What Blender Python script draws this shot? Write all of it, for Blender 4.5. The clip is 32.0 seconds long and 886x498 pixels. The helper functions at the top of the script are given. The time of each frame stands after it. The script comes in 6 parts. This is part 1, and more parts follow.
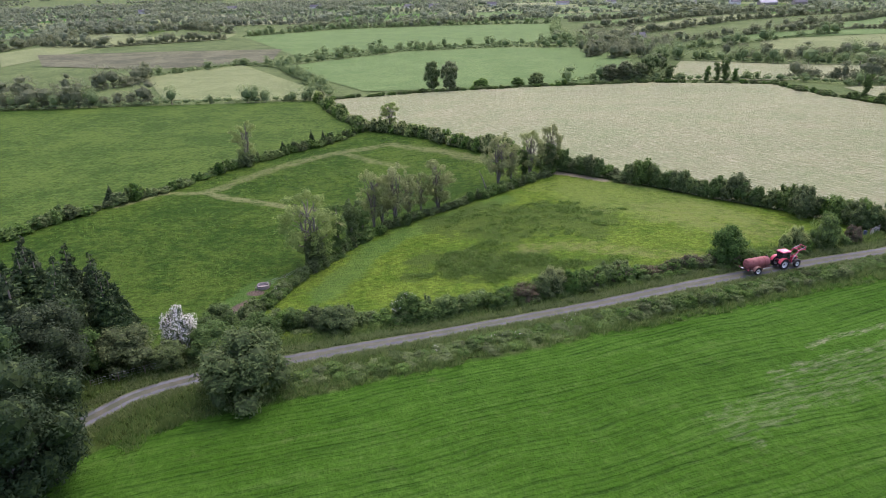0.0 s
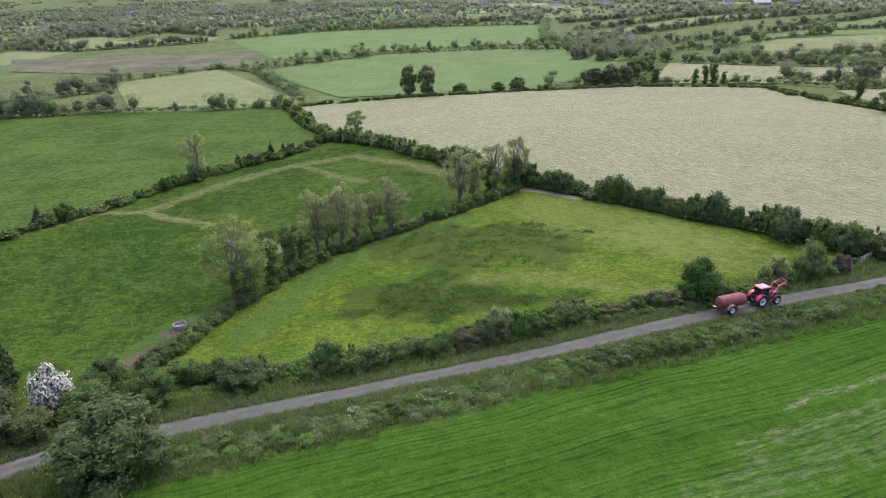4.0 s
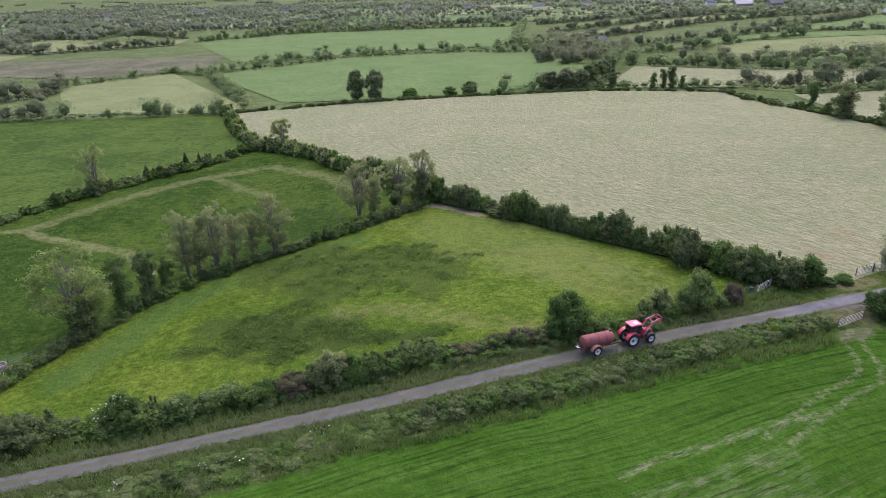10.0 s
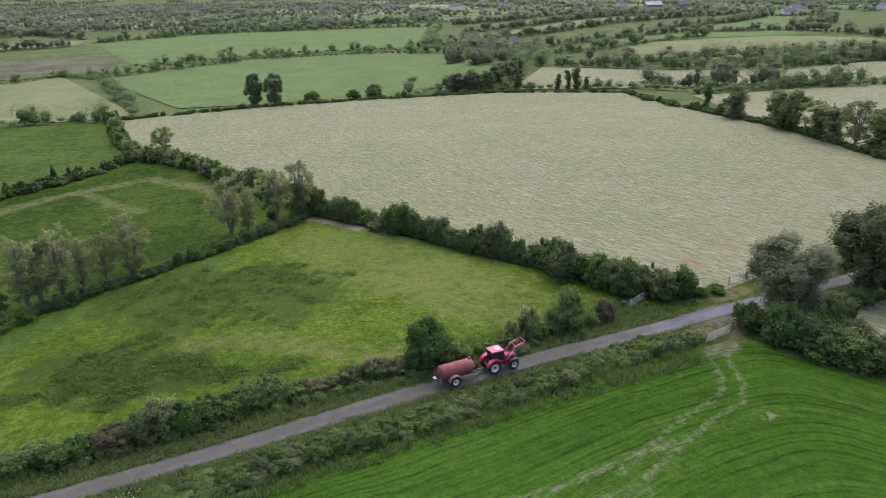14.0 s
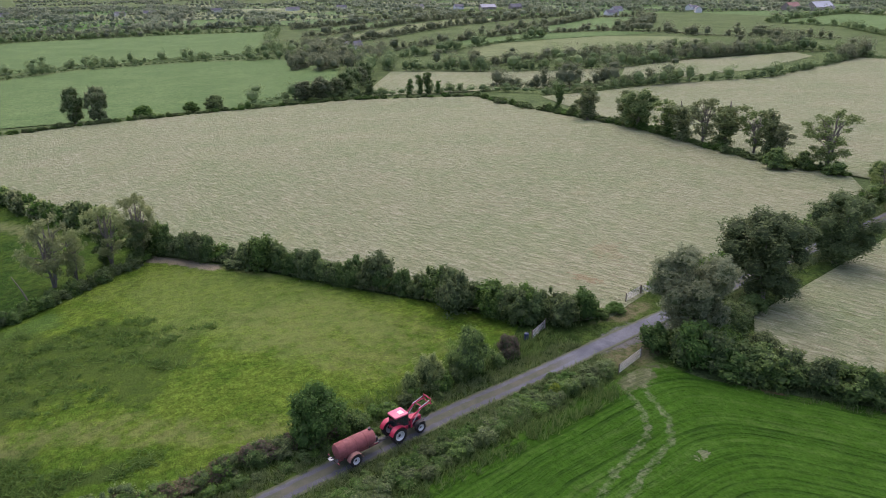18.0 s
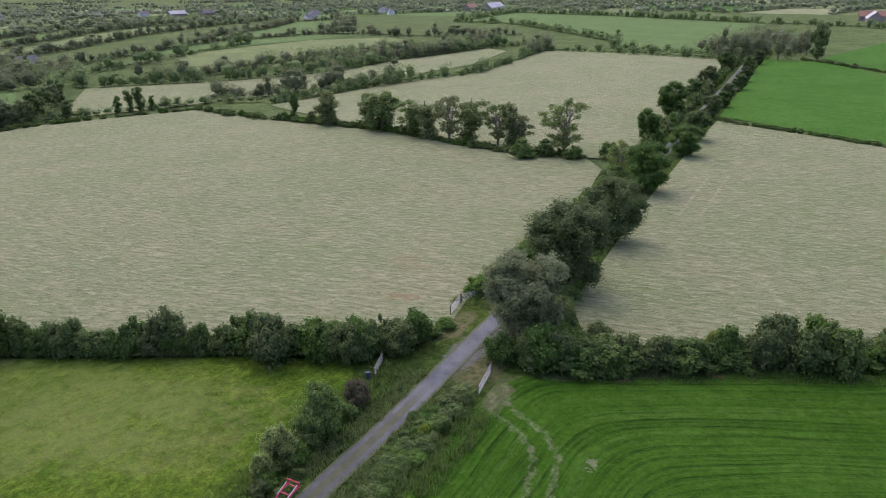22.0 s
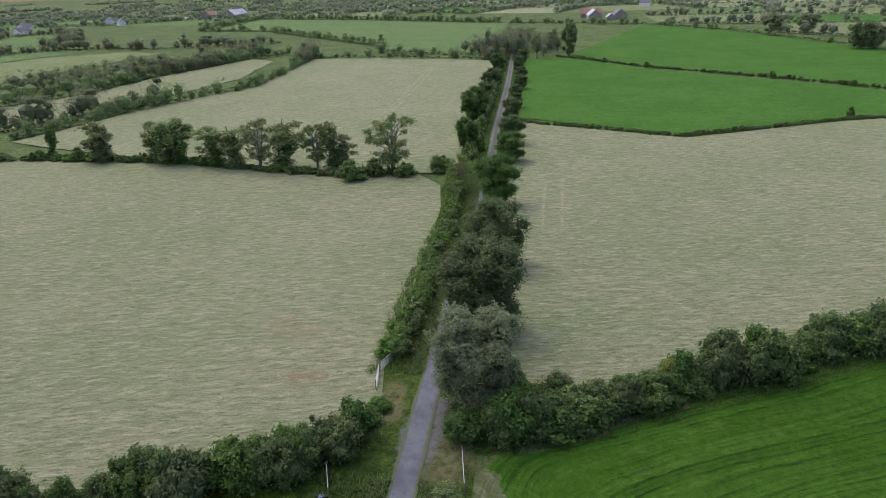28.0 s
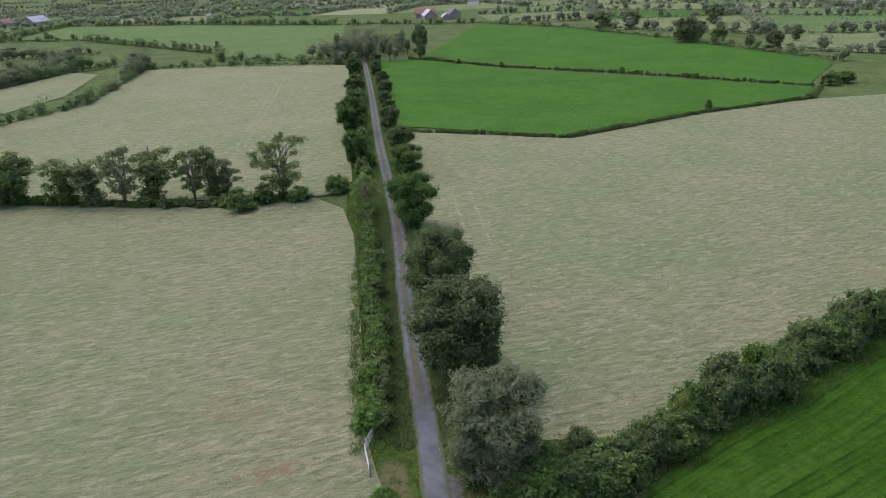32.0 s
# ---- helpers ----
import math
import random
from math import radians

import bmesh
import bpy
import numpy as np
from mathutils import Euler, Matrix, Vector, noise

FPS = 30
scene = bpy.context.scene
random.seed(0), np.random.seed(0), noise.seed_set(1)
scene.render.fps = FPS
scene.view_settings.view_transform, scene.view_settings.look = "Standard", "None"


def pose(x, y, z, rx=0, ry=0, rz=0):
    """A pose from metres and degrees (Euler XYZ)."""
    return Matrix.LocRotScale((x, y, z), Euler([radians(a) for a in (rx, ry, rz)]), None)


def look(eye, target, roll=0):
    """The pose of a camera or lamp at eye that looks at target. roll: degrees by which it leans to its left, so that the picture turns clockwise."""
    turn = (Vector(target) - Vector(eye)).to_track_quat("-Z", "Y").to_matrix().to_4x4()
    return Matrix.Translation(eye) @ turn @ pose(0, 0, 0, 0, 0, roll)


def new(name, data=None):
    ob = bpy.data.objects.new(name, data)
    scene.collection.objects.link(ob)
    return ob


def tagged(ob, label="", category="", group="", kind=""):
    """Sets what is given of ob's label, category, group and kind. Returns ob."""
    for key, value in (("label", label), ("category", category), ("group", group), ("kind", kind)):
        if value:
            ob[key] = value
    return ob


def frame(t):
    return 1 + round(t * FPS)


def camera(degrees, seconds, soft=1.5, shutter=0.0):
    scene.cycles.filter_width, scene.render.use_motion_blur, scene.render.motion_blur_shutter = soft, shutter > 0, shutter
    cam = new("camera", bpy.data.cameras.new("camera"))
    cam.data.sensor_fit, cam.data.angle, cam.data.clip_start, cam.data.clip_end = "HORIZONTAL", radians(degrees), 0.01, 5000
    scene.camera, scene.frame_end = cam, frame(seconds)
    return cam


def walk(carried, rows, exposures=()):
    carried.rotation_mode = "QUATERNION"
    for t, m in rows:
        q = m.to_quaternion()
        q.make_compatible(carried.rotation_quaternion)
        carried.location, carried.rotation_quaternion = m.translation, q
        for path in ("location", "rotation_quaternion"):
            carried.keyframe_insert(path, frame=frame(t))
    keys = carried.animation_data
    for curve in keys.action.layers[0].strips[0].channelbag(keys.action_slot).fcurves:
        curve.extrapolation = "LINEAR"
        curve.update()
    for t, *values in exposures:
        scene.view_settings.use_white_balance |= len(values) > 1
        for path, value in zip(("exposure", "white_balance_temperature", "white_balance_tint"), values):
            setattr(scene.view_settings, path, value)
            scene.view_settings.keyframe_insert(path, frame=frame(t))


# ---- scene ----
EXPOSURES = [(0.0, 1.54, 6420, 31), (10.0, 1.37, 6400, 31), (19.0, 1.09, 6400, 29), (26.0, 0.98, 6360, 22), (32.0, 0.90, 6360, 22)]
cam = camera(64.77, 32.0, soft=0.9, shutter=0.25)
PATH = [
    (0, (0.00, 0.00, 44.00), (-0.00, 93.42, 8.32), -0.89),
    (0.5, (0.97, 2.05, 43.88), (0.93, 95.49, 8.23), -0.97),
    (1, (1.81, 3.93, 43.81), (1.91, 97.37, 8.20), -1.02),
    (1.5, (2.96, 5.66, 43.73), (3.06, 99.12, 8.16), -0.98),
    (2, (4.14, 7.46, 43.62), (4.22, 100.93, 8.08), -1.11),
    (2.5, (5.39, 9.07, 43.72), (5.49, 102.54, 8.18), -1.12),
    (3, (6.49, 10.50, 43.75), (6.67, 103.98, 8.22), -1.13),
    (3.5, (7.68, 12.12, 43.85), (7.97, 105.58, 8.29), -1.11),
    (5.5, (12.87, 18.16, 43.86), (13.47, 111.63, 8.32), -1.12),
    (6, (14.20, 19.33, 43.94), (14.83, 112.79, 8.38), -1.10),
    (6.5, (15.84, 20.49, 43.89), (16.53, 113.96, 8.34), -1.10),
    (7, (17.69, 21.47, 43.79), (18.44, 114.96, 8.32), -1.10),
    (7.5, (19.47, 22.27, 43.68), (20.28, 115.78, 8.24), -1.15),
    (8, (21.29, 22.91, 43.69), (22.19, 116.42, 8.26), -1.18),
    (8.5, (23.13, 23.44, 43.75), (24.14, 116.95, 8.32), -1.23),
    (9, (24.78, 23.74, 43.78), (25.95, 117.23, 8.32), -1.14),
    (9.5, (26.79, 24.26, 43.63), (27.99, 117.77, 8.21), -1.17),
    (10, (28.76, 24.54, 43.59), (30.07, 118.05, 8.17), -1.17),
    (10.5, (30.57, 24.66, 43.58), (32.05, 118.16, 8.13), -1.13),
    (11, (32.30, 24.96, 43.61), (33.88, 118.45, 8.15), -1.07),
    (11.5, (33.90, 25.53, 43.67), (35.54, 119.00, 8.17), -1.06),
    (12, (35.11, 26.21, 43.63), (36.79, 119.69, 8.17), -1.02),
    (12.5, (36.32, 27.26, 43.64), (38.04, 120.74, 8.16), -0.94),
    (13, (37.22, 28.43, 43.70), (39.98, 121.87, 8.16), -0.91),
    (13.5, (38.14, 29.72, 43.74), (42.77, 123.08, 8.19), -0.88),
    (14, (38.73, 31.06, 43.82), (49.94, 123.83, 8.20), -0.77),
    (14.5, (39.02, 32.55, 43.86), (54.12, 124.76, 8.24), -0.72),
    (16.5, (39.08, 39.09, 43.79), (59.76, 130.25, 8.26), -0.66),
    (17, (38.70, 40.95, 43.71), (63.71, 131.03, 8.21), -0.59),
    (17.5, (38.27, 42.67, 43.72), (66.58, 131.78, 8.25), -0.68),
    (18, (37.81, 44.29, 43.74), (69.14, 132.37, 8.24), -0.69),
    (18.5, (37.14, 46.00, 43.78), (72.16, 132.66, 8.24), -0.62),
    (19, (36.47, 47.58, 43.91), (75.17, 132.65, 8.35), -0.66),
    (19.5, (35.76, 49.15, 43.90), (80.12, 131.44, 8.38), -0.73),
    (20, (35.00, 51.13, 43.79), (85.90, 129.55, 8.30), -0.79),
    (20.5, (34.37, 52.99, 43.67), (89.42, 128.57, 8.21), -0.90),
    (21, (34.05, 54.95, 43.41), (92.27, 128.10, 7.94), -0.91),
    (21.5, (33.64, 56.84, 43.20), (94.84, 127.55, 7.77), -0.97),
    (22, (33.27, 58.78, 43.12), (97.27, 126.93, 7.64), -1.05),
    (22.5, (32.89, 60.76, 43.05), (99.97, 125.86, 7.51), -1.03),
    (23, (32.65, 62.73, 42.97), (103.28, 123.94, 7.41), -1.15),
    (23.5, (32.50, 64.81, 42.94), (105.82, 122.77, 7.38), -1.29),
    (24, (32.48, 66.62, 42.86), (108.54, 120.90, 7.25), -1.40),
    (24.5, (32.56, 68.75, 42.93), (110.47, 120.32, 7.28), -1.48),
    (26.5, (33.70, 76.67, 44.18), (113.96, 124.56, 8.61), -1.69),
    (27, (33.91, 78.33, 44.37), (115.98, 122.97, 8.71), -1.78),
    (27.5, (34.14, 80.24, 44.51), (117.61, 122.14, 8.77), -1.84),
    (28, (34.40, 82.07, 44.63), (117.82, 124.01, 8.83), -1.86),
    (28.5, (34.73, 83.88, 44.70), (118.10, 125.90, 8.88), -1.90),
    (29, (35.06, 85.80, 44.87), (118.42, 127.81, 9.00), -1.84),
    (29.5, (35.59, 87.56, 45.00), (118.95, 129.54, 9.11), -1.89),
    (30, (36.15, 89.45, 45.26), (124.49, 119.19, 9.05), -2.07),
    (30.5, (36.79, 91.97, 45.55), (127.37, 113.48, 9.06), -2.24),
    (31, (37.84, 94.74, 45.71), (128.58, 115.53, 9.20), -2.25),
    (31.5, (39.17, 97.45, 45.88), (129.87, 118.40, 9.34), -2.30),
    (32, (40.72, 100.22, 46.02), (131.39, 121.28, 9.47), -2.33),
]
walk(cam, [(t, look(eye, target, roll)) for t, eye, target, roll in PATH], EXPOSURES)
# ---------------------------------------------------------------- daylight
SUN_AZIMUTH, SUN_HEIGHT = 20.0, 60.0          # degrees east of +y, degrees above the horizon
world = bpy.data.worlds.new("sky")
scene.world = world
world.use_nodes = True
wn, wl = world.node_tree.nodes, world.node_tree.links
sky = wn.new("ShaderNodeTexSky")
sky.sky_type, sky.sun_disc = 'NISHITA', False
sky.sun_elevation, sky.sun_rotation = radians(SUN_HEIGHT), radians(SUN_AZIMUTH)
sky.air_density, sky.dust_density, sky.ozone_density = 1.0, 4.0, 0.8
wl.new(sky.outputs[0], wn["Background"].inputs[0])
wn["Background"].inputs[1].default_value = 0.15
sun = new("sun", bpy.data.lights.new("sun", 'SUN'))
sun.data.energy, sun.data.angle, sun.data.color = 0.5, radians(120), (1.0, 0.94, 0.84)
sun.matrix_world = look((math.sin(radians(SUN_AZIMUTH)) * math.cos(radians(SUN_HEIGHT)) * 500,
                         math.cos(radians(SUN_AZIMUTH)) * math.cos(radians(SUN_HEIGHT)) * 500,
                         math.sin(radians(SUN_HEIGHT)) * 500), (0, 0, 0))


# ---------------------------------------------------------------- land form
def smooth(v):
    v = min(max(v, 0.0), 1.0)
    return v * v * (3 - 2 * v)


def mound(x, y):
    """The low swell of ground along the lane and round the gateways."""
    u, v = (x - 70) * 0.946 + (y - 109) * 0.326, (y - 109) * 0.946 - (x - 70) * 0.326
    return 1.5 * math.exp(-(u / 60) ** 2 - (v / (34 if v > 0 else 27)) ** 2)


def land(x, y):
    """Height of the land: a low swell along the lane, some four metres lower to the west and the north."""
    a = smooth((38.5 - x) / 66) * smooth((y - 79) / 24)
    b = smooth((y - 209) / 121) * smooth((330 - x) / 132)
    return -4.07 * (1 - (1 - a) * (1 - b)) + mound(x, y)


def settle(x, y):
    """A spot of the level plan, moved to where it lies on the swell."""
    k, east = mound(x, y) / 43.8, smooth((x - 45) / 30)
    return x - (x - 26 - 8 * east) * k, y - (y - 22 - 28 * east) * k


# ---------------------------------------------------------------- node helpers
class Nodes:
    """Short forms for the nodes of one material."""

    def __init__(self, name):
        self.mat = bpy.data.materials.new(name)
        self.mat.use_nodes = True
        self.n, self.l = self.mat.node_tree.nodes, self.mat.node_tree.links
        self.bsdf = self.n["Principled BSDF"]
        self.out, self.swath = self.n["Material Output"], None
        geo = self.n.new("ShaderNodeNewGeometry")
        self.pos, self.island = geo.outputs["Position"], geo.outputs["Random Per Island"]

    def put(self, socket, value):
        if isinstance(value, bpy.types.NodeSocket):
            self.l.new(value, socket)
        else:
            socket.default_value = value

    def math(self, op, a, b=0.0, c=0.0, clamp=False):
        m = self.n.new("ShaderNodeMath")
        m.operation, m.use_clamp = op, clamp
        for s, v in zip(m.inputs, (a, b, c)):
            self.put(s, v)
        return m.outputs[0]

    def mapped(self, scale=(1, 1, 1), turn=0.0, vector=None):
        m = self.n.new("ShaderNodeMapping")
        m.vector_type = 'POINT'
        self.put(m.inputs[0], vector or self.pos)
        m.inputs["Rotation"].default_value = (0, 0, radians(turn))
        m.inputs["Scale"].default_value = scale
        return m.outputs[0]

    def combed(self, heading, along, across):
        """The place on the ground, squeezed along and across a compass heading."""
        px, py = self.split()
        s, c = math.sin(radians(heading)), math.cos(radians(heading))
        both = self.n.new("ShaderNodeCombineXYZ")
        self.put(both.inputs[0], self.math('ADD', self.math('MULTIPLY', px, s * along), self.math('MULTIPLY', py, c * along)))
        self.put(both.inputs[1], self.math('SUBTRACT', self.math('MULTIPLY', px, c * across), self.math('MULTIPLY', py, s * across)))
        return both.outputs[0]

    def noise(self, scale, detail=4.0, rough=0.6, vector=None, distort=0.0):
        t = self.n.new("ShaderNodeTexNoise")
        self.put(t.inputs["Vector"], vector or self.pos)
        t.inputs["Scale"].default_value, t.inputs["Detail"].default_value = scale, detail
        t.inputs["Roughness"].default_value, t.inputs["Distortion"].default_value = rough, distort
        return t.outputs["Fac"]

    def ramp(self, fac, low, high, a=0.0, b=1.0):
        r = self.n.new("ShaderNodeMapRange")
        r.interpolation_type = 'SMOOTHSTEP'
        self.put(r.inputs[0], fac)
        for s, v in zip(list(r.inputs)[1:5], (low, high, a, b)):
            self.put(s, v)
        return r.outputs[0]

    def mix(self, fac, a, b, blend='MIX'):
        m = self.n.new("ShaderNodeMix")
        m.data_type, m.blend_type = 'RGBA', blend
        self.put(m.inputs[0], fac)
        for s, v in ((m.inputs[6], a), (m.inputs[7], b)):
            self.put(s, (*v, 1.0) if isinstance(v, tuple) and len(v) == 3 else v)
        return m.outputs[2]

    def hsv(self, color, hue=0.5, sat=1.0, val=1.0):
        m = self.n.new("ShaderNodeHueSaturation")
        for key, v in (("Color", color), ("Hue", hue), ("Saturation", sat), ("Value", val)):
            self.put(m.inputs[key], v)
        return m.outputs[0]

    def random(self):
        return self.n.new("ShaderNodeObjectInfo").outputs["Random"]

    def bump(self, height, strength=0.5, distance=0.1):
        b = self.n.new("ShaderNodeBump")
        b.inputs["Strength"].default_value, b.inputs["Distance"].default_value = strength, distance
        self.put(b.inputs["Height"], height)
        self.l.new(b.outputs[0], self.bsdf.inputs["Normal"])

    def split(self):
        s = self.n.new("ShaderNodeSeparateXYZ")
        self.put(s.inputs[0], self.pos)
        return s.outputs[0], s.outputs[1]

    def blob(self, x, y, rx, ry, turn=0.0, ragged=0.35, grain=0.12):
        """1 inside an oval patch of ground with a ragged rim, 0 outside it."""
        px, py = self.split()
        x, y = settle(x, y)
        dx, dy = self.math('SUBTRACT', px, x), self.math('SUBTRACT', py, y)
        c, s = math.cos(radians(turn)), math.sin(radians(turn))
        u = self.math('ADD', self.math('MULTIPLY', dx, c / rx), self.math('MULTIPLY', dy, s / rx))
        v = self.math('SUBTRACT', self.math('MULTIPLY', dy, c / ry), self.math('MULTIPLY', dx, s / ry))
        far = self.math('SQRT', self.math('ADD', self.math('MULTIPLY', u, u), self.math('MULTIPLY', v, v)))
        rim = self.math('MULTIPLY', self.math('SUBTRACT', self.noise(grain, 6, 0.7), 0.5), ragged * 4)
        return self.ramp(self.math('ADD', far, rim), 1.14, 0.78)

    def line(self, points, half, ragged=0.6, grain=0.3):
        """1 on a track through the points, 0 away from it."""
        best, points = None, [settle(*p) for p in points]
        for (ax, ay), (bx, by) in zip(points, points[1:]):
            px, py = self.split()
            ux, uy, size = bx - ax, by - ay, (bx - ax) ** 2 + (by - ay) ** 2
            dx, dy = self.math('SUBTRACT', px, ax), self.math('SUBTRACT', py, ay)
            k = self.math('ADD', self.math('MULTIPLY', dx, ux / size), self.math('MULTIPLY', dy, uy / size), clamp=True)
            ex = self.math('SUBTRACT', dx, self.math('MULTIPLY', k, ux))
            ey = self.math('SUBTRACT', dy, self.math('MULTIPLY', k, uy))
            far = self.math('SQRT', self.math('ADD', self.math('MULTIPLY', ex, ex), self.math('MULTIPLY', ey, ey)))
            best = far if best is None else self.math('MINIMUM', best, far)
        rim = self.math('MULTIPLY', self.math('SUBTRACT', self.noise(grain, 5, 0.7), 0.5), ragged * half * 4)
        return self.ramp(self.math('ADD', best, rim), half * 1.3, half * 0.6)

    def finish(self, color, rough=0.9, gloss=0.15):
        self.put(self.bsdf.inputs["Base Color"], color)
        self.put(self.bsdf.inputs["Roughness"], rough)
        self.bsdf.inputs["Specular IOR Level"].default_value = gloss
        return self.mat


def grass_mat(name, dark, light, dry, comb=0.0, dryness=0.4, extra=None, relief=0.5, sheen=(0.95, 0.03), calm=1.0):
    """Pasture: broad patches, clumps of a metre and fine blades, with dry stalks in between."""
    k = Nodes(name)
    broad, clump, fine = k.noise(0.035, 4), k.noise(0.55, 5, 0.65), k.noise(3.2, 4, 0.7, k.mapped((1, 0.45, 1), comb))
    mid = k.noise(0.16, 5, 0.7, None, 0.8)
    color = k.mix(k.ramp(k.math('ADD', k.math('MULTIPLY', k.math('ADD', broad, mid), 0.34), k.math('MULTIPLY', clump, 0.32)), 0.43, 0.57), dark, light)
    color = k.mix(k.math('MULTIPLY', k.ramp(fine, 0.48, 0.78), dryness), color, dry)
    color = k.hsv(color, 0.5, 1.06, k.math('MULTIPLY', k.ramp(k.noise(5.0, 3, 0.7), 0.25, 0.75, 1 - 0.25 * calm, 1 + 0.25 * calm), k.ramp(k.noise(1.3, 5, 0.7, None, 0.6), 0.33, 0.67, 1 - 0.32 * calm, 1 + 0.32 * calm)))
    if extra:
        color = extra(k, color)
    rise = k.math('ADD', k.math('MULTIPLY', clump, 1.4), fine)
    if k.swath is not None:
        rise = k.math('ADD', rise, k.swath)
    k.bump(rise, relief, 0.35)
    return k.finish(color, *sheen)


def plain_mat(name, color, rough=0.6, metal=0.0, wear=0.25, grain=6.0, gloss=0.4, relief=0.1, dirt=(0.12, 0.09, 0.06)):
    """Paint, rubber, render or metal with dirt and wear at two scales."""
    k = Nodes(name)
    tone = k.mix(k.math('MULTIPLY', k.ramp(k.noise(grain * 0.25, 5, 0.7), 0.45, 0.75), wear), color, dirt)
    tone = k.hsv(tone, 0.5, 1.0, k.ramp(k.noise(grain * 2.2, 4), 0.3, 0.7, 0.85, 1.15))
    k.bump(k.noise(grain * 3, 4), relief, 0.02)
    k.bsdf.inputs["Metallic"].default_value = metal
    return k.finish(tone, k.ramp(k.noise(grain, 3), 0.3, 0.7, max(rough - 0.12, 0.05), min(rough + 0.12, 1)), gloss)


def leaf_mat(name, dark, light, glow=0.35, spread=0.5, odd=None, odd_share=0.0):
    """Foliage: every leaf spray its own tone, every plant its own shade, and light that shines through."""
    k = Nodes(name)
    color = k.mix(k.math('POWER', k.island, 1.3), dark, light)
    if odd:
        color = k.mix(k.math('GREATER_THAN', k.math('FRACT', k.math('MULTIPLY', k.island, 37.7)), 1 - odd_share), color, odd)
    r = k.random()
    color = k.hsv(color, k.math('ADD', 0.485, k.math('MULTIPLY', r, 0.03)), k.ramp(r, 0, 1, 0.85, 1.1),
                  k.math('ADD', 1 - spread / 2, k.math('MULTIPLY', k.math('FRACT', k.math('MULTIPLY', r, 7.3)), spread)))
    k.finish(color, 0.75, 0.08)
    shine = k.n.new("ShaderNodeBsdfTranslucent")
    k.put(shine.inputs[0], k.hsv(color, 0.49, 1.05, 1.1))
    both = k.n.new("ShaderNodeMixShader")
    both.inputs[0].default_value = glow
    k.l.new(k.bsdf.outputs[0], both.inputs[1]), k.l.new(shine.outputs[0], both.inputs[2])
    k.l.new(both.outputs[0], k.out.inputs[0])
    return k.mat


# ---------------------------------------------------------------- materials
RUSH = (0.024, 0.048, 0.010)


def meadow_patches(k, color):
    """Rush beds and paler, drier grass of the small meadow beside the lane."""
    rush = k.math('MAXIMUM', k.blob(6.5, 112.5, 11.5, 7.6, -5, 0.8, 0.2), k.line([(8, 108.5), (18, 107.4), (26, 108.4)], 1.4, 1.2, 0.3))
    rush = k.math('MULTIPLY', rush, k.ramp(k.noise(0.8, 4, 0.6, None, 0.5), 0.30, 0.48, 0.4, 1.0))
    second = k.math('MULTIPLY', k.blob(14, 134, 22, 11.5, -10, 0.9, 0.12), k.ramp(k.noise(0.65, 4, 0.6, None, 0.5), 0.32, 0.52, 0.3, 0.85))
    lush = k.line([(-20, 105), (-12, 128), (-1, 138.5), (13, 148.5)], 3.2, 0.8, 0.2)
    color = k.mix(k.math('MULTIPLY', lush, 0.45), color, (0.045, 0.105, 0.030))
    dots = k.math('MULTIPLY', k.ramp(k.noise(0.45, 3, 0.5), 0.64, 0.71), 0.65)
    rush = k.math('MAXIMUM', k.math('MAXIMUM', rush, second), dots)
    color = k.mix(k.math('MULTIPLY', rush, 0.9), color, k.mix(k.noise(1.5, 5), RUSH, (0.050, 0.082, 0.018)))
    dry = k.math('MAXIMUM', k.math('MULTIPLY', k.blob(52, 128, 17, 9, 130, 0.6), 0.4), k.math('MULTIPLY', k.line([(28, 169), (36.7, 161), (46, 152)], 0.8), 0.7))
    dry = k.math('MAXIMUM', dry, k.math('MULTIPLY', k.line([(15, 118), (25, 116.5), (35, 111), (42, 109.5)], 2.4, 1.0, 0.2), 0.5))
    color = k.mix(k.math('MULTIPLY', dry, k.ramp(k.noise(0.5, 5, 0.7), 0.35, 0.6)), color, (0.140, 0.151, 0.056))
    pale = k.math('MULTIPLY', k.blob(42, 142, 26, 13, 135, 0.5, 0.1), k.ramp(k.noise(0.6, 5, 0.7), 0.3, 0.6, 0.15, 0.5))
    color = k.mix(pale, color, (0.118, 0.160, 0.044))
    worn = k.line([(27, 168.5), (32, 164), (38, 158.5)], 1.3, 0.8, 0.4)
    return k.mix(k.math('MULTIPLY', worn, 0.85), color, (0.205, 0.180, 0.130))


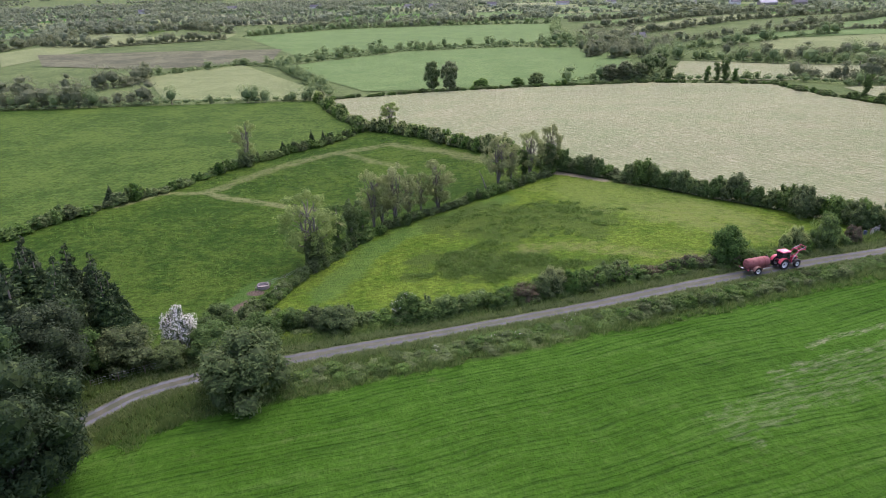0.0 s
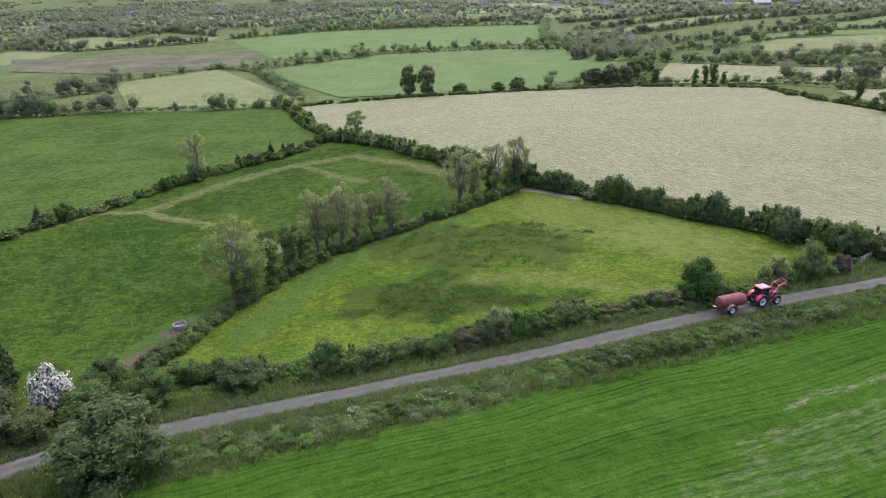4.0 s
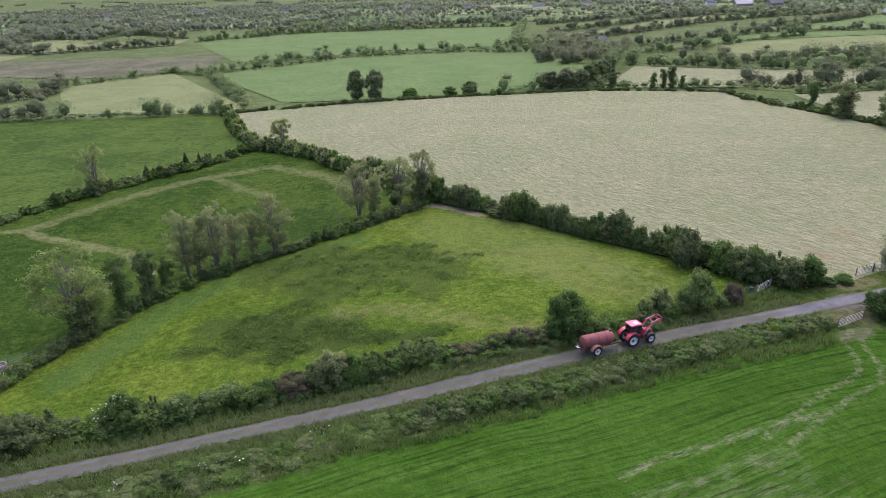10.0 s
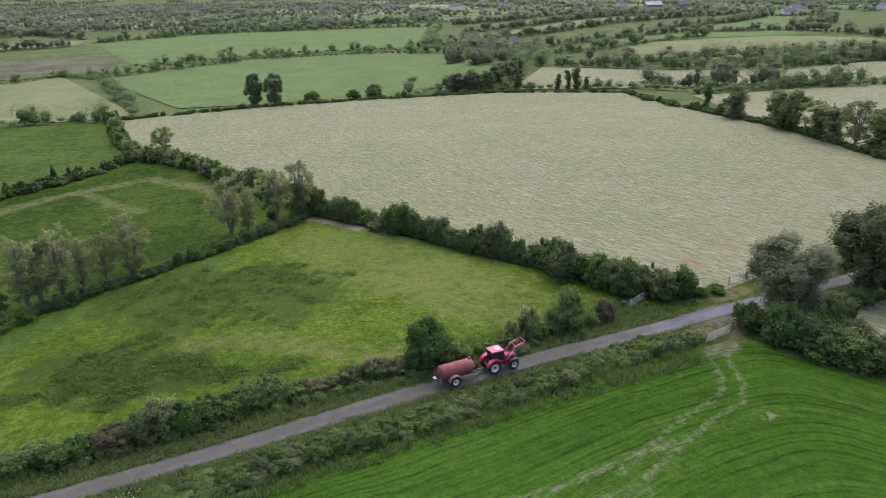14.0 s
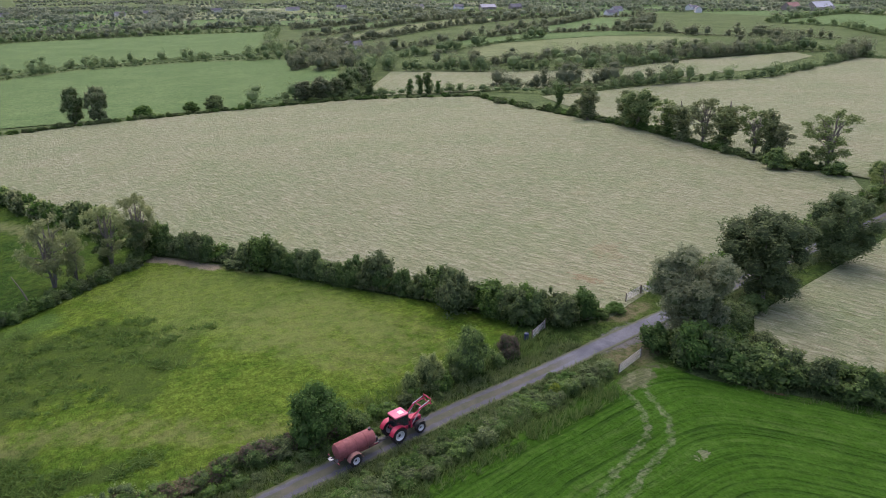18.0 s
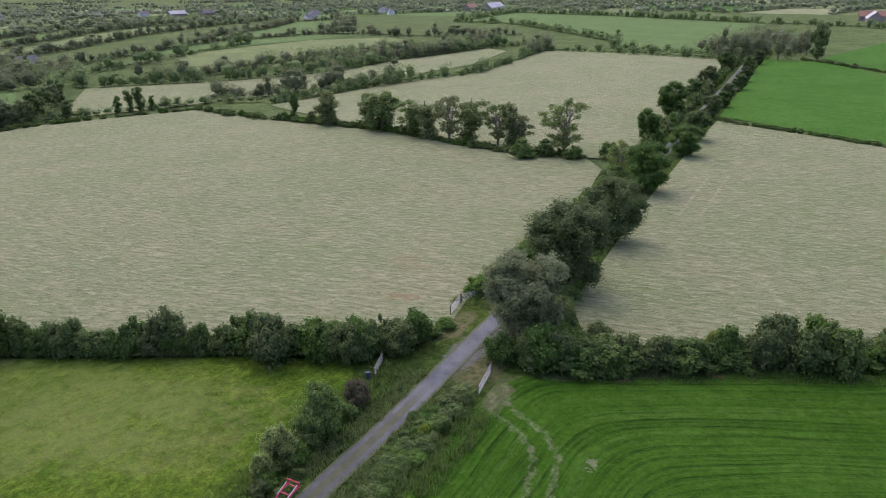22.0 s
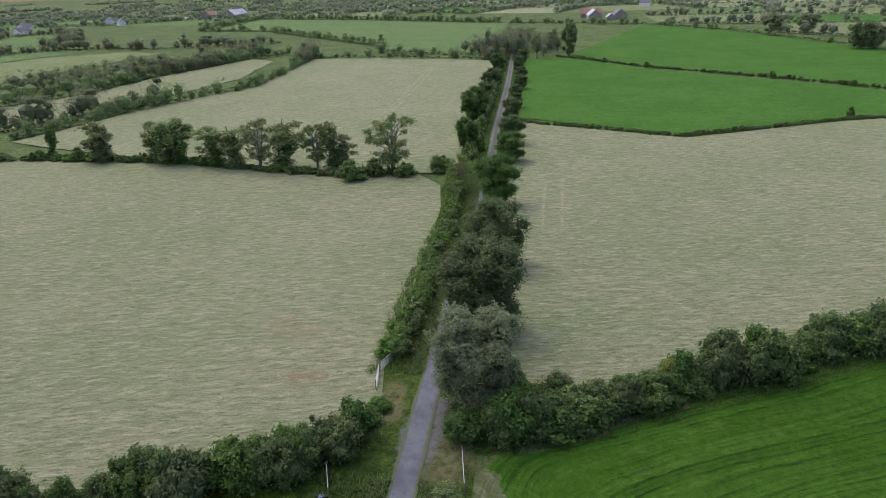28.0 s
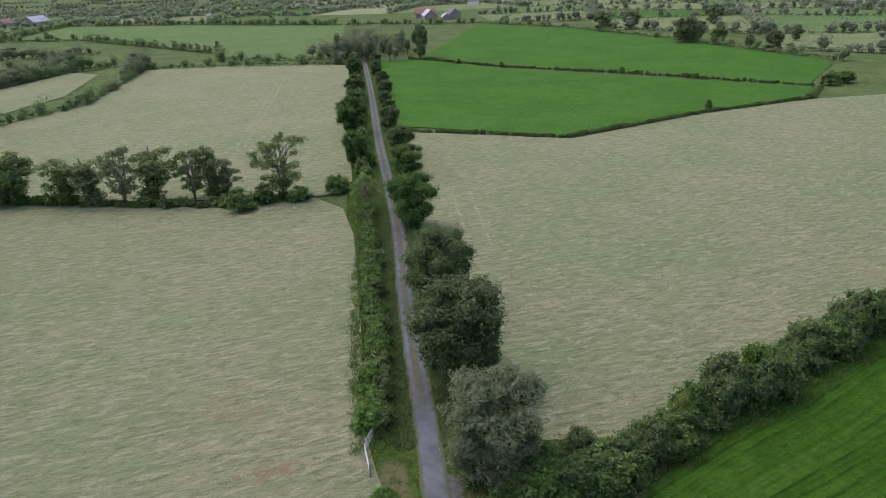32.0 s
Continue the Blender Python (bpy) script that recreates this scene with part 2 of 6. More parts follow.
def west_patches(k, color):
    """Pale trodden ways through the darker sward."""
    way = k.line([(-76, 157), (-70, 167), (-58, 167.5), (-51.5, 162.4), (-40, 157), (-30, 152), (-22, 140)], 1.5, 0.8)
    way = k.math('MAXIMUM', way, k.math('MULTIPLY', k.line([(-58, 168), (-49.6, 186), (-40.5, 200), (-30.5, 210), (-16, 219), (2, 200.5), (11, 186)], 2.4, 0.9), 0.8))
    way = k.math('MAXIMUM', way, k.math('MULTIPLY', k.line([(-30.5, 210), (-19, 196), (-10.5, 188)], 1.8, 0.9), 0.7))
    way = k.math('MULTIPLY', way, k.ramp(k.noise(0.6, 5, 0.7), 0.3, 0.6))
    color = k.mix(k.math('MULTIPLY', way, 0.9), color, (0.125, 0.145, 0.060))
    mud = k.math('MAXIMUM', k.blob(-32.6, 99, 5.4, 1.7, 78, 0.3, 0.3), k.blob(-31.4, 106.5, 1.6, 1.3, 0))
    lush = k.math('MULTIPLY', k.line([(-36, 93), (-34, 101), (-31, 111)], 2.0), 0.5)
    color = k.mix(lush, color, (0.056, 0.123, 0.028))
    return k.mix(mud, color, k.mix(k.noise(2.0, 5), (0.058, 0.044, 0.034), (0.125, 0.100, 0.082)))


def mown_patches(k, color):
    """Mowing swaths round the edges, bleached spots, wheel marks by the gate."""
    px, py = k.split()
    side = k.math('ADD', k.math('MULTIPLY', px, 0.335), k.math('MULTIPLY', py, -0.942))      # metres from the lane hedge
    east = k.math('ADD', k.math('MULTIPLY', px, -0.70), k.math('MULTIPLY', py, -0.714))      # metres from the thorn hedge
    off = k.math('SMOOTH_MIN', k.math('ADD', side, 71.0), k.math('ADD', east, 138.0), 9.0)
    off = k.math('ADD', off, k.math('MULTIPLY', k.noise(0.05, 3, 0.45), 4.0))
    strength = k.ramp(k.noise(0.13, 6, 0.7), 0.38, 0.64, 0.3, 1.0)
    run = k.math('ADD', k.math('MULTIPLY', px, 0.942), k.math('MULTIPLY', py, 0.335))
    flow = k.n.new("ShaderNodeCombineXYZ")
    k.put(flow.inputs[0], off), k.put(flow.inputs[1], k.math('MULTIPLY', run, 0.045))
    streak = k.noise(0.62, 5, 0.62, flow.outputs[0])
    ruts = k.ramp(k.math('SINE', k.math('ADD', k.math('MULTIPLY', off, 4.4), k.math('MULTIPLY', k.noise(0.25, 3), 1.6))), 0.35, 0.95)
    rows = k.math('ADD', k.math('MULTIPLY', ruts, 0.55), k.math('MULTIPLY', k.ramp(streak, 0.50, 0.64), 0.5), clamp=True)
    rows = k.math('MULTIPLY', k.math('MULTIPLY', rows, strength), k.ramp(k.noise(0.9, 5, 0.75), 0.3, 0.58, 0.45, 1.0))
    fine = k.math('MULTIPLY', k.ramp(k.math('SINE', k.math('ADD', k.math('MULTIPLY', off, 9.7), 1.0)), -0.2, 1.0), k.ramp(k.noise(0.5, 5, 0.7), 0.35, 0.65))
    k.swath = k.math('SUBTRACT', k.math('MULTIPLY', fine, -0.3), k.math('MULTIPLY', rows, 0.9))
    color = k.mix(k.math('MULTIPLY', rows, 0.85), color, (0.013, 0.040, 0.006))
    color = k.mix(k.math('MULTIPLY', k.math('MULTIPLY', k.ramp(streak, 0.46, 0.34), k.ramp(k.noise(1.1, 5, 0.75), 0.4, 0.6)), 0.4), color, (0.074, 0.136, 0.030))
    color = k.mix(k.math('MULTIPLY', fine, 0.3), color, (0.016, 0.046, 0.007))
    drag = k.noise(1.0, 5, 0.75, k.combed(66, 0.4, 1.7))
    bleach = k.line([(46, 78), (51, 80.8), (57, 82.5), (63, 85), (69, 86.6)], 0.5, 0.9, 0.9)
    bleach = k.math('MAXIMUM', bleach, k.math('MULTIPLY', k.line([(38, 71), (50, 76), (63, 80.5)], 1.0, 1.2, 0.6), 0.6))
    bleach = k.math('MAXIMUM', bleach, k.math('MULTIPLY', k.line([(30, 62), (46, 70.5), (62, 76)], 2.6, 1.2, 0.4), 0.4))
    bleach = k.math('MULTIPLY', bleach, k.ramp(drag, 0.42, 0.66))
    marks = k.math('MAXIMUM', k.line([(83.4, 105), (80.6, 101.9), (79.6, 96.8), (77.3, 93.7), (71.6, 90.4), (61.9, 83.1)], 0.4, 1.2, 1.2),
                   k.line([(85.6, 105), (82.6, 101.5), (81.8, 96), (79.5, 92.4), (73, 88.6), (64, 82)], 0.4, 1.2, 1.2))
    marks = k.math('MULTIPLY', marks, k.ramp(k.noise(1.1, 5, 0.75), 0.36, 0.72))
    bare = k.math('MAXIMUM', bleach, k.math('MULTIPLY', marks, 0.75))
    bare = k.math('MAXIMUM', bare, k.math('MULTIPLY', k.blob(81, 89.6, 0.9, 0.5, 30, 1.6, 1.4), 0.7))
    color = k.mix(k.math('MULTIPLY', k.ramp(k.noise(0.22, 6, 0.75), 0.58, 0.75), 0.4), color, (0.084, 0.104, 0.039))
    color = k.mix(k.math('MULTIPLY', k.blob(83.5, 104, 3.2, 1.3, 20, 1.2, 0.7), 0.6), color, (0.100, 0.098, 0.060))
    soil = k.math('MULTIPLY', k.math('MAXIMUM', k.blob(95.7, 96.1, 1.5, 0.5, -42, 1.0, 0.9), k.blob(104.5, 88.6, 1.1, 0.4, -42, 1.0, 0.9)), 0.75)
    color = k.mix(soil, color, (0.17, 0.115, 0.065))
    edge = k.math('MULTIPLY', k.math('MULTIPLY', k.ramp(off, 3.7, 1.9), k.ramp(k.noise(0.35, 5, 0.7), 0.4, 0.58)), 0.8)
    color = k.mix(k.math('MULTIPLY', edge, 0.8), color, k.mix(k.noise(1.2, 5, 0.7), (0.082, 0.100, 0.042), (0.165, 0.145, 0.088)))
    return k.mix(k.math('MULTIPLY', bare, 0.7), color, (0.200, 0.205, 0.135))


def verge_patches(k, color):
    """Worn, yellowish ground where the gateways meet the lane."""
    worn = k.math('MAXIMUM', k.blob(87.5, 110.2, 6.0, 3.2, 20, 0.6, 0.4), k.blob(91.5, 119.4, 5.5, 1.9, 15, 0.6, 0.4))
    worn = k.math('MULTIPLY', worn, k.ramp(k.noise(0.8, 5, 0.7), 0.3, 0.6))
    color = k.mix(k.math('MULTIPLY', worn, 0.8), color, k.mix(k.noise(1.6, 5, 0.7), (0.085, 0.095, 0.036), (0.165, 0.140, 0.092)))
    grit = k.math('MULTIPLY', k.blob(89.0, 113.6, 8.0, 2.2, 17, 0.35, 0.5), k.ramp(k.noise(0.9, 5, 0.7), 0.3, 0.5))
    return k.mix(k.math('MULTIPLY', grit, 0.9), color, k.mix(k.noise(2.5, 5, 0.7), (0.092, 0.098, 0.104), (0.135, 0.138, 0.134)))


M = {
    "mown": grass_mat("mown_grass", (0.030, 0.079, 0.011), (0.041, 0.099, 0.016), (0.068, 0.104, 0.032), 19, 0.3, mown_patches, 0.9, calm=0.5),
    "meadow": grass_mat("rushy_meadow", (0.043, 0.086, 0.013), (0.080, 0.126, 0.022), (0.120, 0.146, 0.042), 40, 0.25, meadow_patches, 1.0),
    "west": grass_mat("dark_meadow", (0.018, 0.046, 0.008), (0.044, 0.080, 0.015), (0.092, 0.116, 0.036), 30, 0.45, west_patches, 1.0),
    "rough": grass_mat("rough_pasture", (0.027, 0.057, 0.012), (0.052, 0.090, 0.020), (0.092, 0.114, 0.042), 10, 0.45),
    "common": grass_mat("common_pasture", (0.052, 0.082, 0.030), (0.085, 0.120, 0.048), (0.120, 0.135, 0.068), 10, 0.4),
    "pale": grass_mat("pale_pasture", (0.108, 0.140, 0.064), (0.140, 0.172, 0.082), (0.175, 0.190, 0.105), 0, 0.4),
    "green": grass_mat("green_pasture", (0.072, 0.124, 0.046), (0.094, 0.148, 0.058), (0.130, 0.160, 0.080), 0, 0.3),
    "vivid": grass_mat("vivid_pasture", (0.036, 0.098, 0.019), (0.050, 0.118, 0.025), (0.074, 0.126, 0.036), 0, 0.3, calm=0.7),
    "bog": grass_mat("brown_bog", (0.058, 0.066, 0.042), (0.104, 0.114, 0.070), (0.140, 0.145, 0.095), 0, 0.5),
    "verge": grass_mat("verge_grass", (0.025, 0.050, 0.012), (0.046, 0.076, 0.019), (0.082, 0.095, 0.040), 0, 0.5, verge_patches, 1.0),
}


def hay_mat():
    """Ripe, wind-combed hay grass: pale seed heads over green, lying in short waves whose shading is coloured in."""
    k = Nodes("ripe_hay")
    comb = k.combed(148, 0.36, 1.2)
    wave, fleck, fine, broad = k.noise(1.0, 6, 0.64, comb, 0.6), k.noise(1.75, 4, 0.6, comb, 0.8), k.noise(5.0, 4, 0.7), k.noise(0.035, 5, 0.65)
    color = k.mix(k.ramp(broad, 0.35, 0.65), (0.184, 0.221, 0.122), (0.223, 0.243, 0.149))
    color = k.mix(k.math('MULTIPLY', k.ramp(k.noise(0.06, 5, 0.65), 0.5, 0.66), 0.45), color, (0.162, 0.218, 0.106))
    # Dark hollows and pale crests: the lumps' shading is put into the colour.
    swell = k.noise(0.42, 5, 0.6, k.combed(150, 0.5, 1.6), 0.9)
    color = k.mix(k.math('MULTIPLY', k.ramp(swell, 0.53, 0.62), 0.38), color, (0.140, 0.166, 0.074))
    color = k.mix(k.math('MULTIPLY', k.ramp(swell, 0.46, 0.34), 0.26), color, (0.300, 0.308, 0.215))
    color = k.mix(k.math('MULTIPLY', k.ramp(wave, 0.50, 0.62), 0.5), color, (0.148, 0.174, 0.088))
    color = k.mix(k.math('MULTIPLY', k.ramp(wave, 0.48, 0.38), 0.55), color, (0.310, 0.314, 0.218))
    # Fleck colour holds the clumps' shaded sides, with green and tan stalk tinges.
    color = k.mix(k.math('MULTIPLY', k.ramp(fleck, 0.53, 0.62), 0.6), color, k.mix(k.ramp(k.noise(0.3, 4), 0.46, 0.62), (0.100, 0.130, 0.058), (0.150, 0.135, 0.080)))
    color = k.mix(k.math('MULTIPLY', k.ramp(k.noise(0.11, 6, 0.7), 0.52, 0.72), 0.4), color, (0.182, 0.220, 0.108))
    color = k.mix(k.math('MULTIPLY', k.ramp(k.noise(0.055, 5, 0.7), 0.58, 0.76), 0.35), color, (0.275, 0.248, 0.160))
    tan = k.math('MAXIMUM', k.blob(93, 132, 1.2, 2.4, 20, 1.4, 0.8), k.math('MULTIPLY', k.blob(103, 141, 2.4, 4.5, -30, 1.6, 0.5), 0.5))
    color = k.mix(k.math('MULTIPLY', tan, 0.55), color, (0.205, 0.150, 0.085))
    tram = k.line([(152.5, 120.6), (170, 126.2), (190, 132.2)], 0.3, 2.0, 0.6)
    for track in ([(154.3, 117.6), (171.5, 122.6), (191, 128.4)], [(230, 204.3), (300, 229), (395, 264)], [(229, 206.4), (299, 231.2), (394, 266.2)]):
        tram = k.math('MAXIMUM', tram, k.line(track, 0.3, 2.0, 0.6))
    color = k.mix(k.math('MULTIPLY', k.math('MULTIPLY', tram, k.ramp(k.noise(0.5, 5, 0.7), 0.4, 0.6)), 0.42), color, (0.37, 0.35, 0.27))
    color = k.hsv(color, 0.5, 1.05, k.ramp(fine, 0.3, 0.7, 0.86, 1.14))
    k.bump(k.math('SUBTRACT', k.math('MULTIPLY', fine, 0.6), k.math('MULTIPLY', k.math('ADD', k.math('ADD', wave, fleck), k.math('MULTIPLY', swell, 1.5)), 1.5)), 0.9, 0.45)
    return k.finish(color, 0.95, 0.03)


M["hay"] = hay_mat()


def lane_mat():
    """Worn, patched tarmac, grey with paler wheel tracks and grit."""
    k = Nodes("worn_tarmac")
    grit, patch = k.noise(14, 4, 0.7), k.noise(0.35, 5, 0.65)
    color = k.mix(k.ramp(patch, 0.35, 0.65), (0.060, 0.069, 0.080), (0.100, 0.113, 0.127))
    color = k.mix(k.math('MULTIPLY', k.ramp(k.noise(1.3, 5, 0.7), 0.55, 0.75), 0.5), color, (0.075, 0.074, 0.066))
    color = k.hsv(color, 0.5, 1.0, k.ramp(grit, 0.3, 0.7, 0.8, 1.2))
    uv = k.n.new("ShaderNodeUVMap")
    s = k.n.new("ShaderNodeSeparateXYZ")
    k.l.new(uv.outputs[0], s.inputs[0])
    off = k.math('ADD', k.math('ABSOLUTE', s.outputs[0]), k.math('MULTIPLY', k.math('SUBTRACT', k.noise(1.2, 5, 0.7), 0.5), 0.55))
    px, py = k.split()
    open_ = k.math('MAXIMUM', k.ramp(px, 80, 72), k.ramp(px, 100, 110))
    soil = k.math('MULTIPLY', k.math('MULTIPLY', k.ramp(px, 78, 64), k.ramp(px, -28, -16)), k.ramp(k.noise(0.8, 5, 0.7), 0.3, 0.62, 0.25, 0.75))
    color = k.mix(soil, color, k.mix(k.noise(3.0, 5, 0.7), (0.034, 0.038, 0.040), (0.070, 0.075, 0.080)))
    mid = k.math('MULTIPLY', k.ramp(off, 0.56, 0.36), k.math('MULTIPLY', open_, k.ramp(k.noise(0.5, 5, 0.7), 0.22, 0.42)))
    color = k.mix(k.math('MULTIPLY', mid, 0.9), color, k.mix(k.ramp(k.noise(0.6, 5, 0.7), 0.35, 0.65), (0.046, 0.058, 0.028), (0.072, 0.075, 0.046)))
    color = k.mix(k.math('MULTIPLY', k.ramp(off, 0.88, 1.16), 0.88), color, k.mix(k.noise(1.8, 4), (0.038, 0.062, 0.018), (0.085, 0.092, 0.044)))
    k.bump(grit, 0.4, 0.02)
    return k.finish(color, 0.85, 0.25)


M["tarmac"] = lane_mat()
L = {
    "hedge": leaf_mat("hedge_leaf", (0.064, 0.118, 0.032), (0.160, 0.240, 0.070), 0.42, 0.4),
    "bramble": leaf_mat("bramble_leaf", (0.056, 0.112, 0.031), (0.134, 0.205, 0.062), 0.45, 0.5, (0.19, 0.23, 0.10), 0.04),
    "tree": leaf_mat("tree_leaf", (0.050, 0.096, 0.031), (0.122, 0.188, 0.060), 0.42, 0.2),
    "ash": leaf_mat("ash_leaf", (0.175, 0.232, 0.094), (0.290, 0.362, 0.152), 0.68, 0.2),
    "willow": leaf_mat("willow_leaf", (0.122, 0.164, 0.084), (0.220, 0.270, 0.144), 0.55, 0.2),
    "conifer": leaf_mat("spruce_needle", (0.020, 0.040, 0.018), (0.048, 0.080, 0.032), 0.25, 0.3),
    # Leaf for the far distance: haze is put into its paler, greyer green.
    "far": leaf_mat("hazed_distant_leaf", (0.120, 0.158, 0.096), (0.222, 0.265, 0.160), 0.5, 0.4),
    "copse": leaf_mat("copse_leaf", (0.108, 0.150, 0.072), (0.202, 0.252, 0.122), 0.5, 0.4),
    "field": leaf_mat("field_tree_leaf", (0.108, 0.152, 0.064), (0.210, 0.268, 0.108), 0.5, 0.35),
    "brown": leaf_mat("dark_red_leaf", (0.080, 0.068, 0.044), (0.150, 0.130, 0.082), 0.35, 0.3),
    "lime": leaf_mat("yellow_green_leaf", (0.15, 0.20, 0.04), (0.25, 0.31, 0.07), 0.4, 0.2),
    "bloom": leaf_mat("hawthorn_blossom", (0.50, 0.52, 0.45), (0.74, 0.75, 0.69), 0.3, 0.1, (0.09, 0.14, 0.05), 0.33),
    # Filler inside crowns, not leaves: their inner shade as a dark green.
    "core": leaf_mat("crown_shade_core", (0.055, 0.09, 0.030), (0.078, 0.118, 0.042), 0.2, 0.3),
    "rush": leaf_mat("rush_blade", (0.055, 0.102, 0.026), (0.118, 0.178, 0.052), 0.5, 0.2),
    "tall": leaf_mat("tall_grass_blade", (0.072, 0.130, 0.038), (0.155, 0.210, 0.078), 0.5, 0.2),
}
M["bark"] = plain_mat("bark", (0.165, 0.150, 0.125), 0.9, 0, 0.4, 2.0, 0.2, 0.6, (0.05, 0.06, 0.03))


# ---------------------------------------------------------------- mesh helpers
def mesh_of(name, verts, faces, mats, slots=None, flat=True):
    me = bpy.data.meshes.new(name)
    me.from_pydata(verts if isinstance(verts, list) else verts.tolist(), [], faces if isinstance(faces, list) else faces.tolist())
    for m in mats:
        me.materials.append(m)
    if slots is not None:
        me.polygons.foreach_set("material_index", np.asarray(slots, np.int32))
    if not flat:
        me.polygons.foreach_set("use_smooth", [True] * len(me.polygons))
    me.update()
    return me


def thing(name, label, category, m=None, group="", kind=""):
    ob = new(name)
    ob.empty_display_size = 0.3
    ob.matrix_basis = m or Matrix()
    return tagged(ob, label, category, group, kind)


def under(name, mesh, parent, m=None, label=""):
    ob = new(name, mesh)
    ob.parent = parent
    ob.matrix_basis = m or Matrix()
    return tagged(ob, label) if label else ob


def part(name, bm, material, parent, label="", m=None):
    me = bpy.data.meshes.new(name)
    bm.to_mesh(me), bm.free()
    me.materials.append(material)
    return under(name, me, parent, m, label)


def sheet(name, points, material, lift=0.0, step=5.0, label="", kind="structure"):
    """A piece of land with the given outline, laid on the land form."""
    bm, points = bmesh.new(), [settle(*p) for p in points]
    bm.faces.new([bm.verts.new((x, y, 0)) for x, y in points])
    bmesh.ops.triangulate(bm, faces=bm.faces[:], ngon_method='EAR_CLIP')
    xs, ys = [p[0] for p in points], [p[1] for p in points]
    for axis, lo, hi in ((0, min(xs), max(xs)), (1, min(ys), max(ys))):
        for n in range(math.ceil(lo / step), math.floor(hi / step) + 1):
            co, no = [0, 0, 0], [0, 0, 0]
            co[axis], no[axis] = n * step, 1
            bmesh.ops.bisect_plane(bm, geom=bm.verts[:] + bm.edges[:] + bm.faces[:], plane_co=co, plane_no=no)
    for v in bm.verts:
        v.co.z = land(v.co.x, v.co.y) + lift
    bmesh.ops.recalc_face_normals(bm, faces=bm.faces)
    if bm.faces[:] and sum(f.normal.z for f in bm.faces) < 0:
        bmesh.ops.reverse_faces(bm, faces=bm.faces)
    me = bpy.data.meshes.new(name)
    bm.to_mesh(me), bm.free()
    me.materials.append(material)
    return tagged(new(name, me), label, "", "", kind)


def along(points, step):
    """Points every step metres on a line, with their heading."""
    out, left = [], 0.0
    for (ax, ay), (bx, by) in zip(points, points[1:]):
        size = math.hypot(bx - ax, by - ay)
        d = left
        while d < size:
            out.append((ax + (bx - ax) * d / size, ay + (by - ay) * d / size, math.atan2(by - ay, bx - ax)))
            d += step
        left = d - size
    return out


def curved(points, step=2.0):
    """A smooth line through the points."""
    pts = [Vector((*p, 0)) for p in points]
    pts = [pts[0] * 2 - pts[1]] + pts + [pts[-1] * 2 - pts[-2]]
    out = []
    for a, b, c, d in zip(pts, pts[1:], pts[2:], pts[3:]):
        n = max(2, int((c - b).length / step))
        for k in range(n):
            t = k / n
            out.append(0.5 * (2 * b + (c - a) * t + (2 * a - 5 * b + 4 * c - d) * t * t + (3 * b - a - 3 * c + d) * t ** 3))
    out.append(pts[-2])
    return [(p.x, p.y) for p in out]


def band(name, points, left, right, material, lift, label="", rise=None, kind="structure"):
    """A strip along a line, from left to right of it in metres, with cross cuts."""
    bm, cuts, prev, gone = bmesh.new(), 7, None, 0.0
    uv = bm.loops.layers.uv.new("UVMap")
    for n, (x, y) in enumerate(points):
        a, b = points[max(n - 1, 0)], points[min(n + 1, len(points) - 1)]
        u = Vector((b[0] - a[0], b[1] - a[1], 0)).normalized()
        row = []
        for k in range(cuts):
            off = left + (right - left) * k / (cuts - 1)
            wob = 0.18 * noise.noise((x * 0.4, y * 0.4, k)) if k in (0, cuts - 1) else 0
            qx, qy = x - u.y * (off + wob), y + u.x * (off + wob)
            row.append(bm.verts.new((qx, qy, land(qx, qy) + lift + (rise(k / (cuts - 1)) if rise else 0))))
        if prev:
            for k in range(cuts - 1):
                f = bm.faces.new((prev[k], prev[k + 1], row[k + 1], row[k]))
                for loop, c in zip(f.loops, (k, k + 1, k + 1, k)):
                    loop[uv].uv = (left + (right - left) * c / (cuts - 1), gone)
        prev = row
    bmesh.ops.recalc_face_normals(bm, faces=bm.faces)
    if sum(f.normal.z for f in bm.faces) < 0:
        bmesh.ops.reverse_faces(bm, faces=bm.faces)
    me = bpy.data.meshes.new(name)
    bm.to_mesh(me), bm.free()
    me.materials.append(material)
    return tagged(new(name, me), label, "", "", kind)


# ---------------------------------------------------------------- plants
def ico(level=1):
    bm = bmesh.new()
    bmesh.ops.create_icosphere(bm, subdivisions=level, radius=1)
    v = np.array([x.co[:] for x in bm.verts])
    f = [[x.index for x in y.verts] for y in bm.faces]
    bm.free()
    return v, f


ICO = ico()


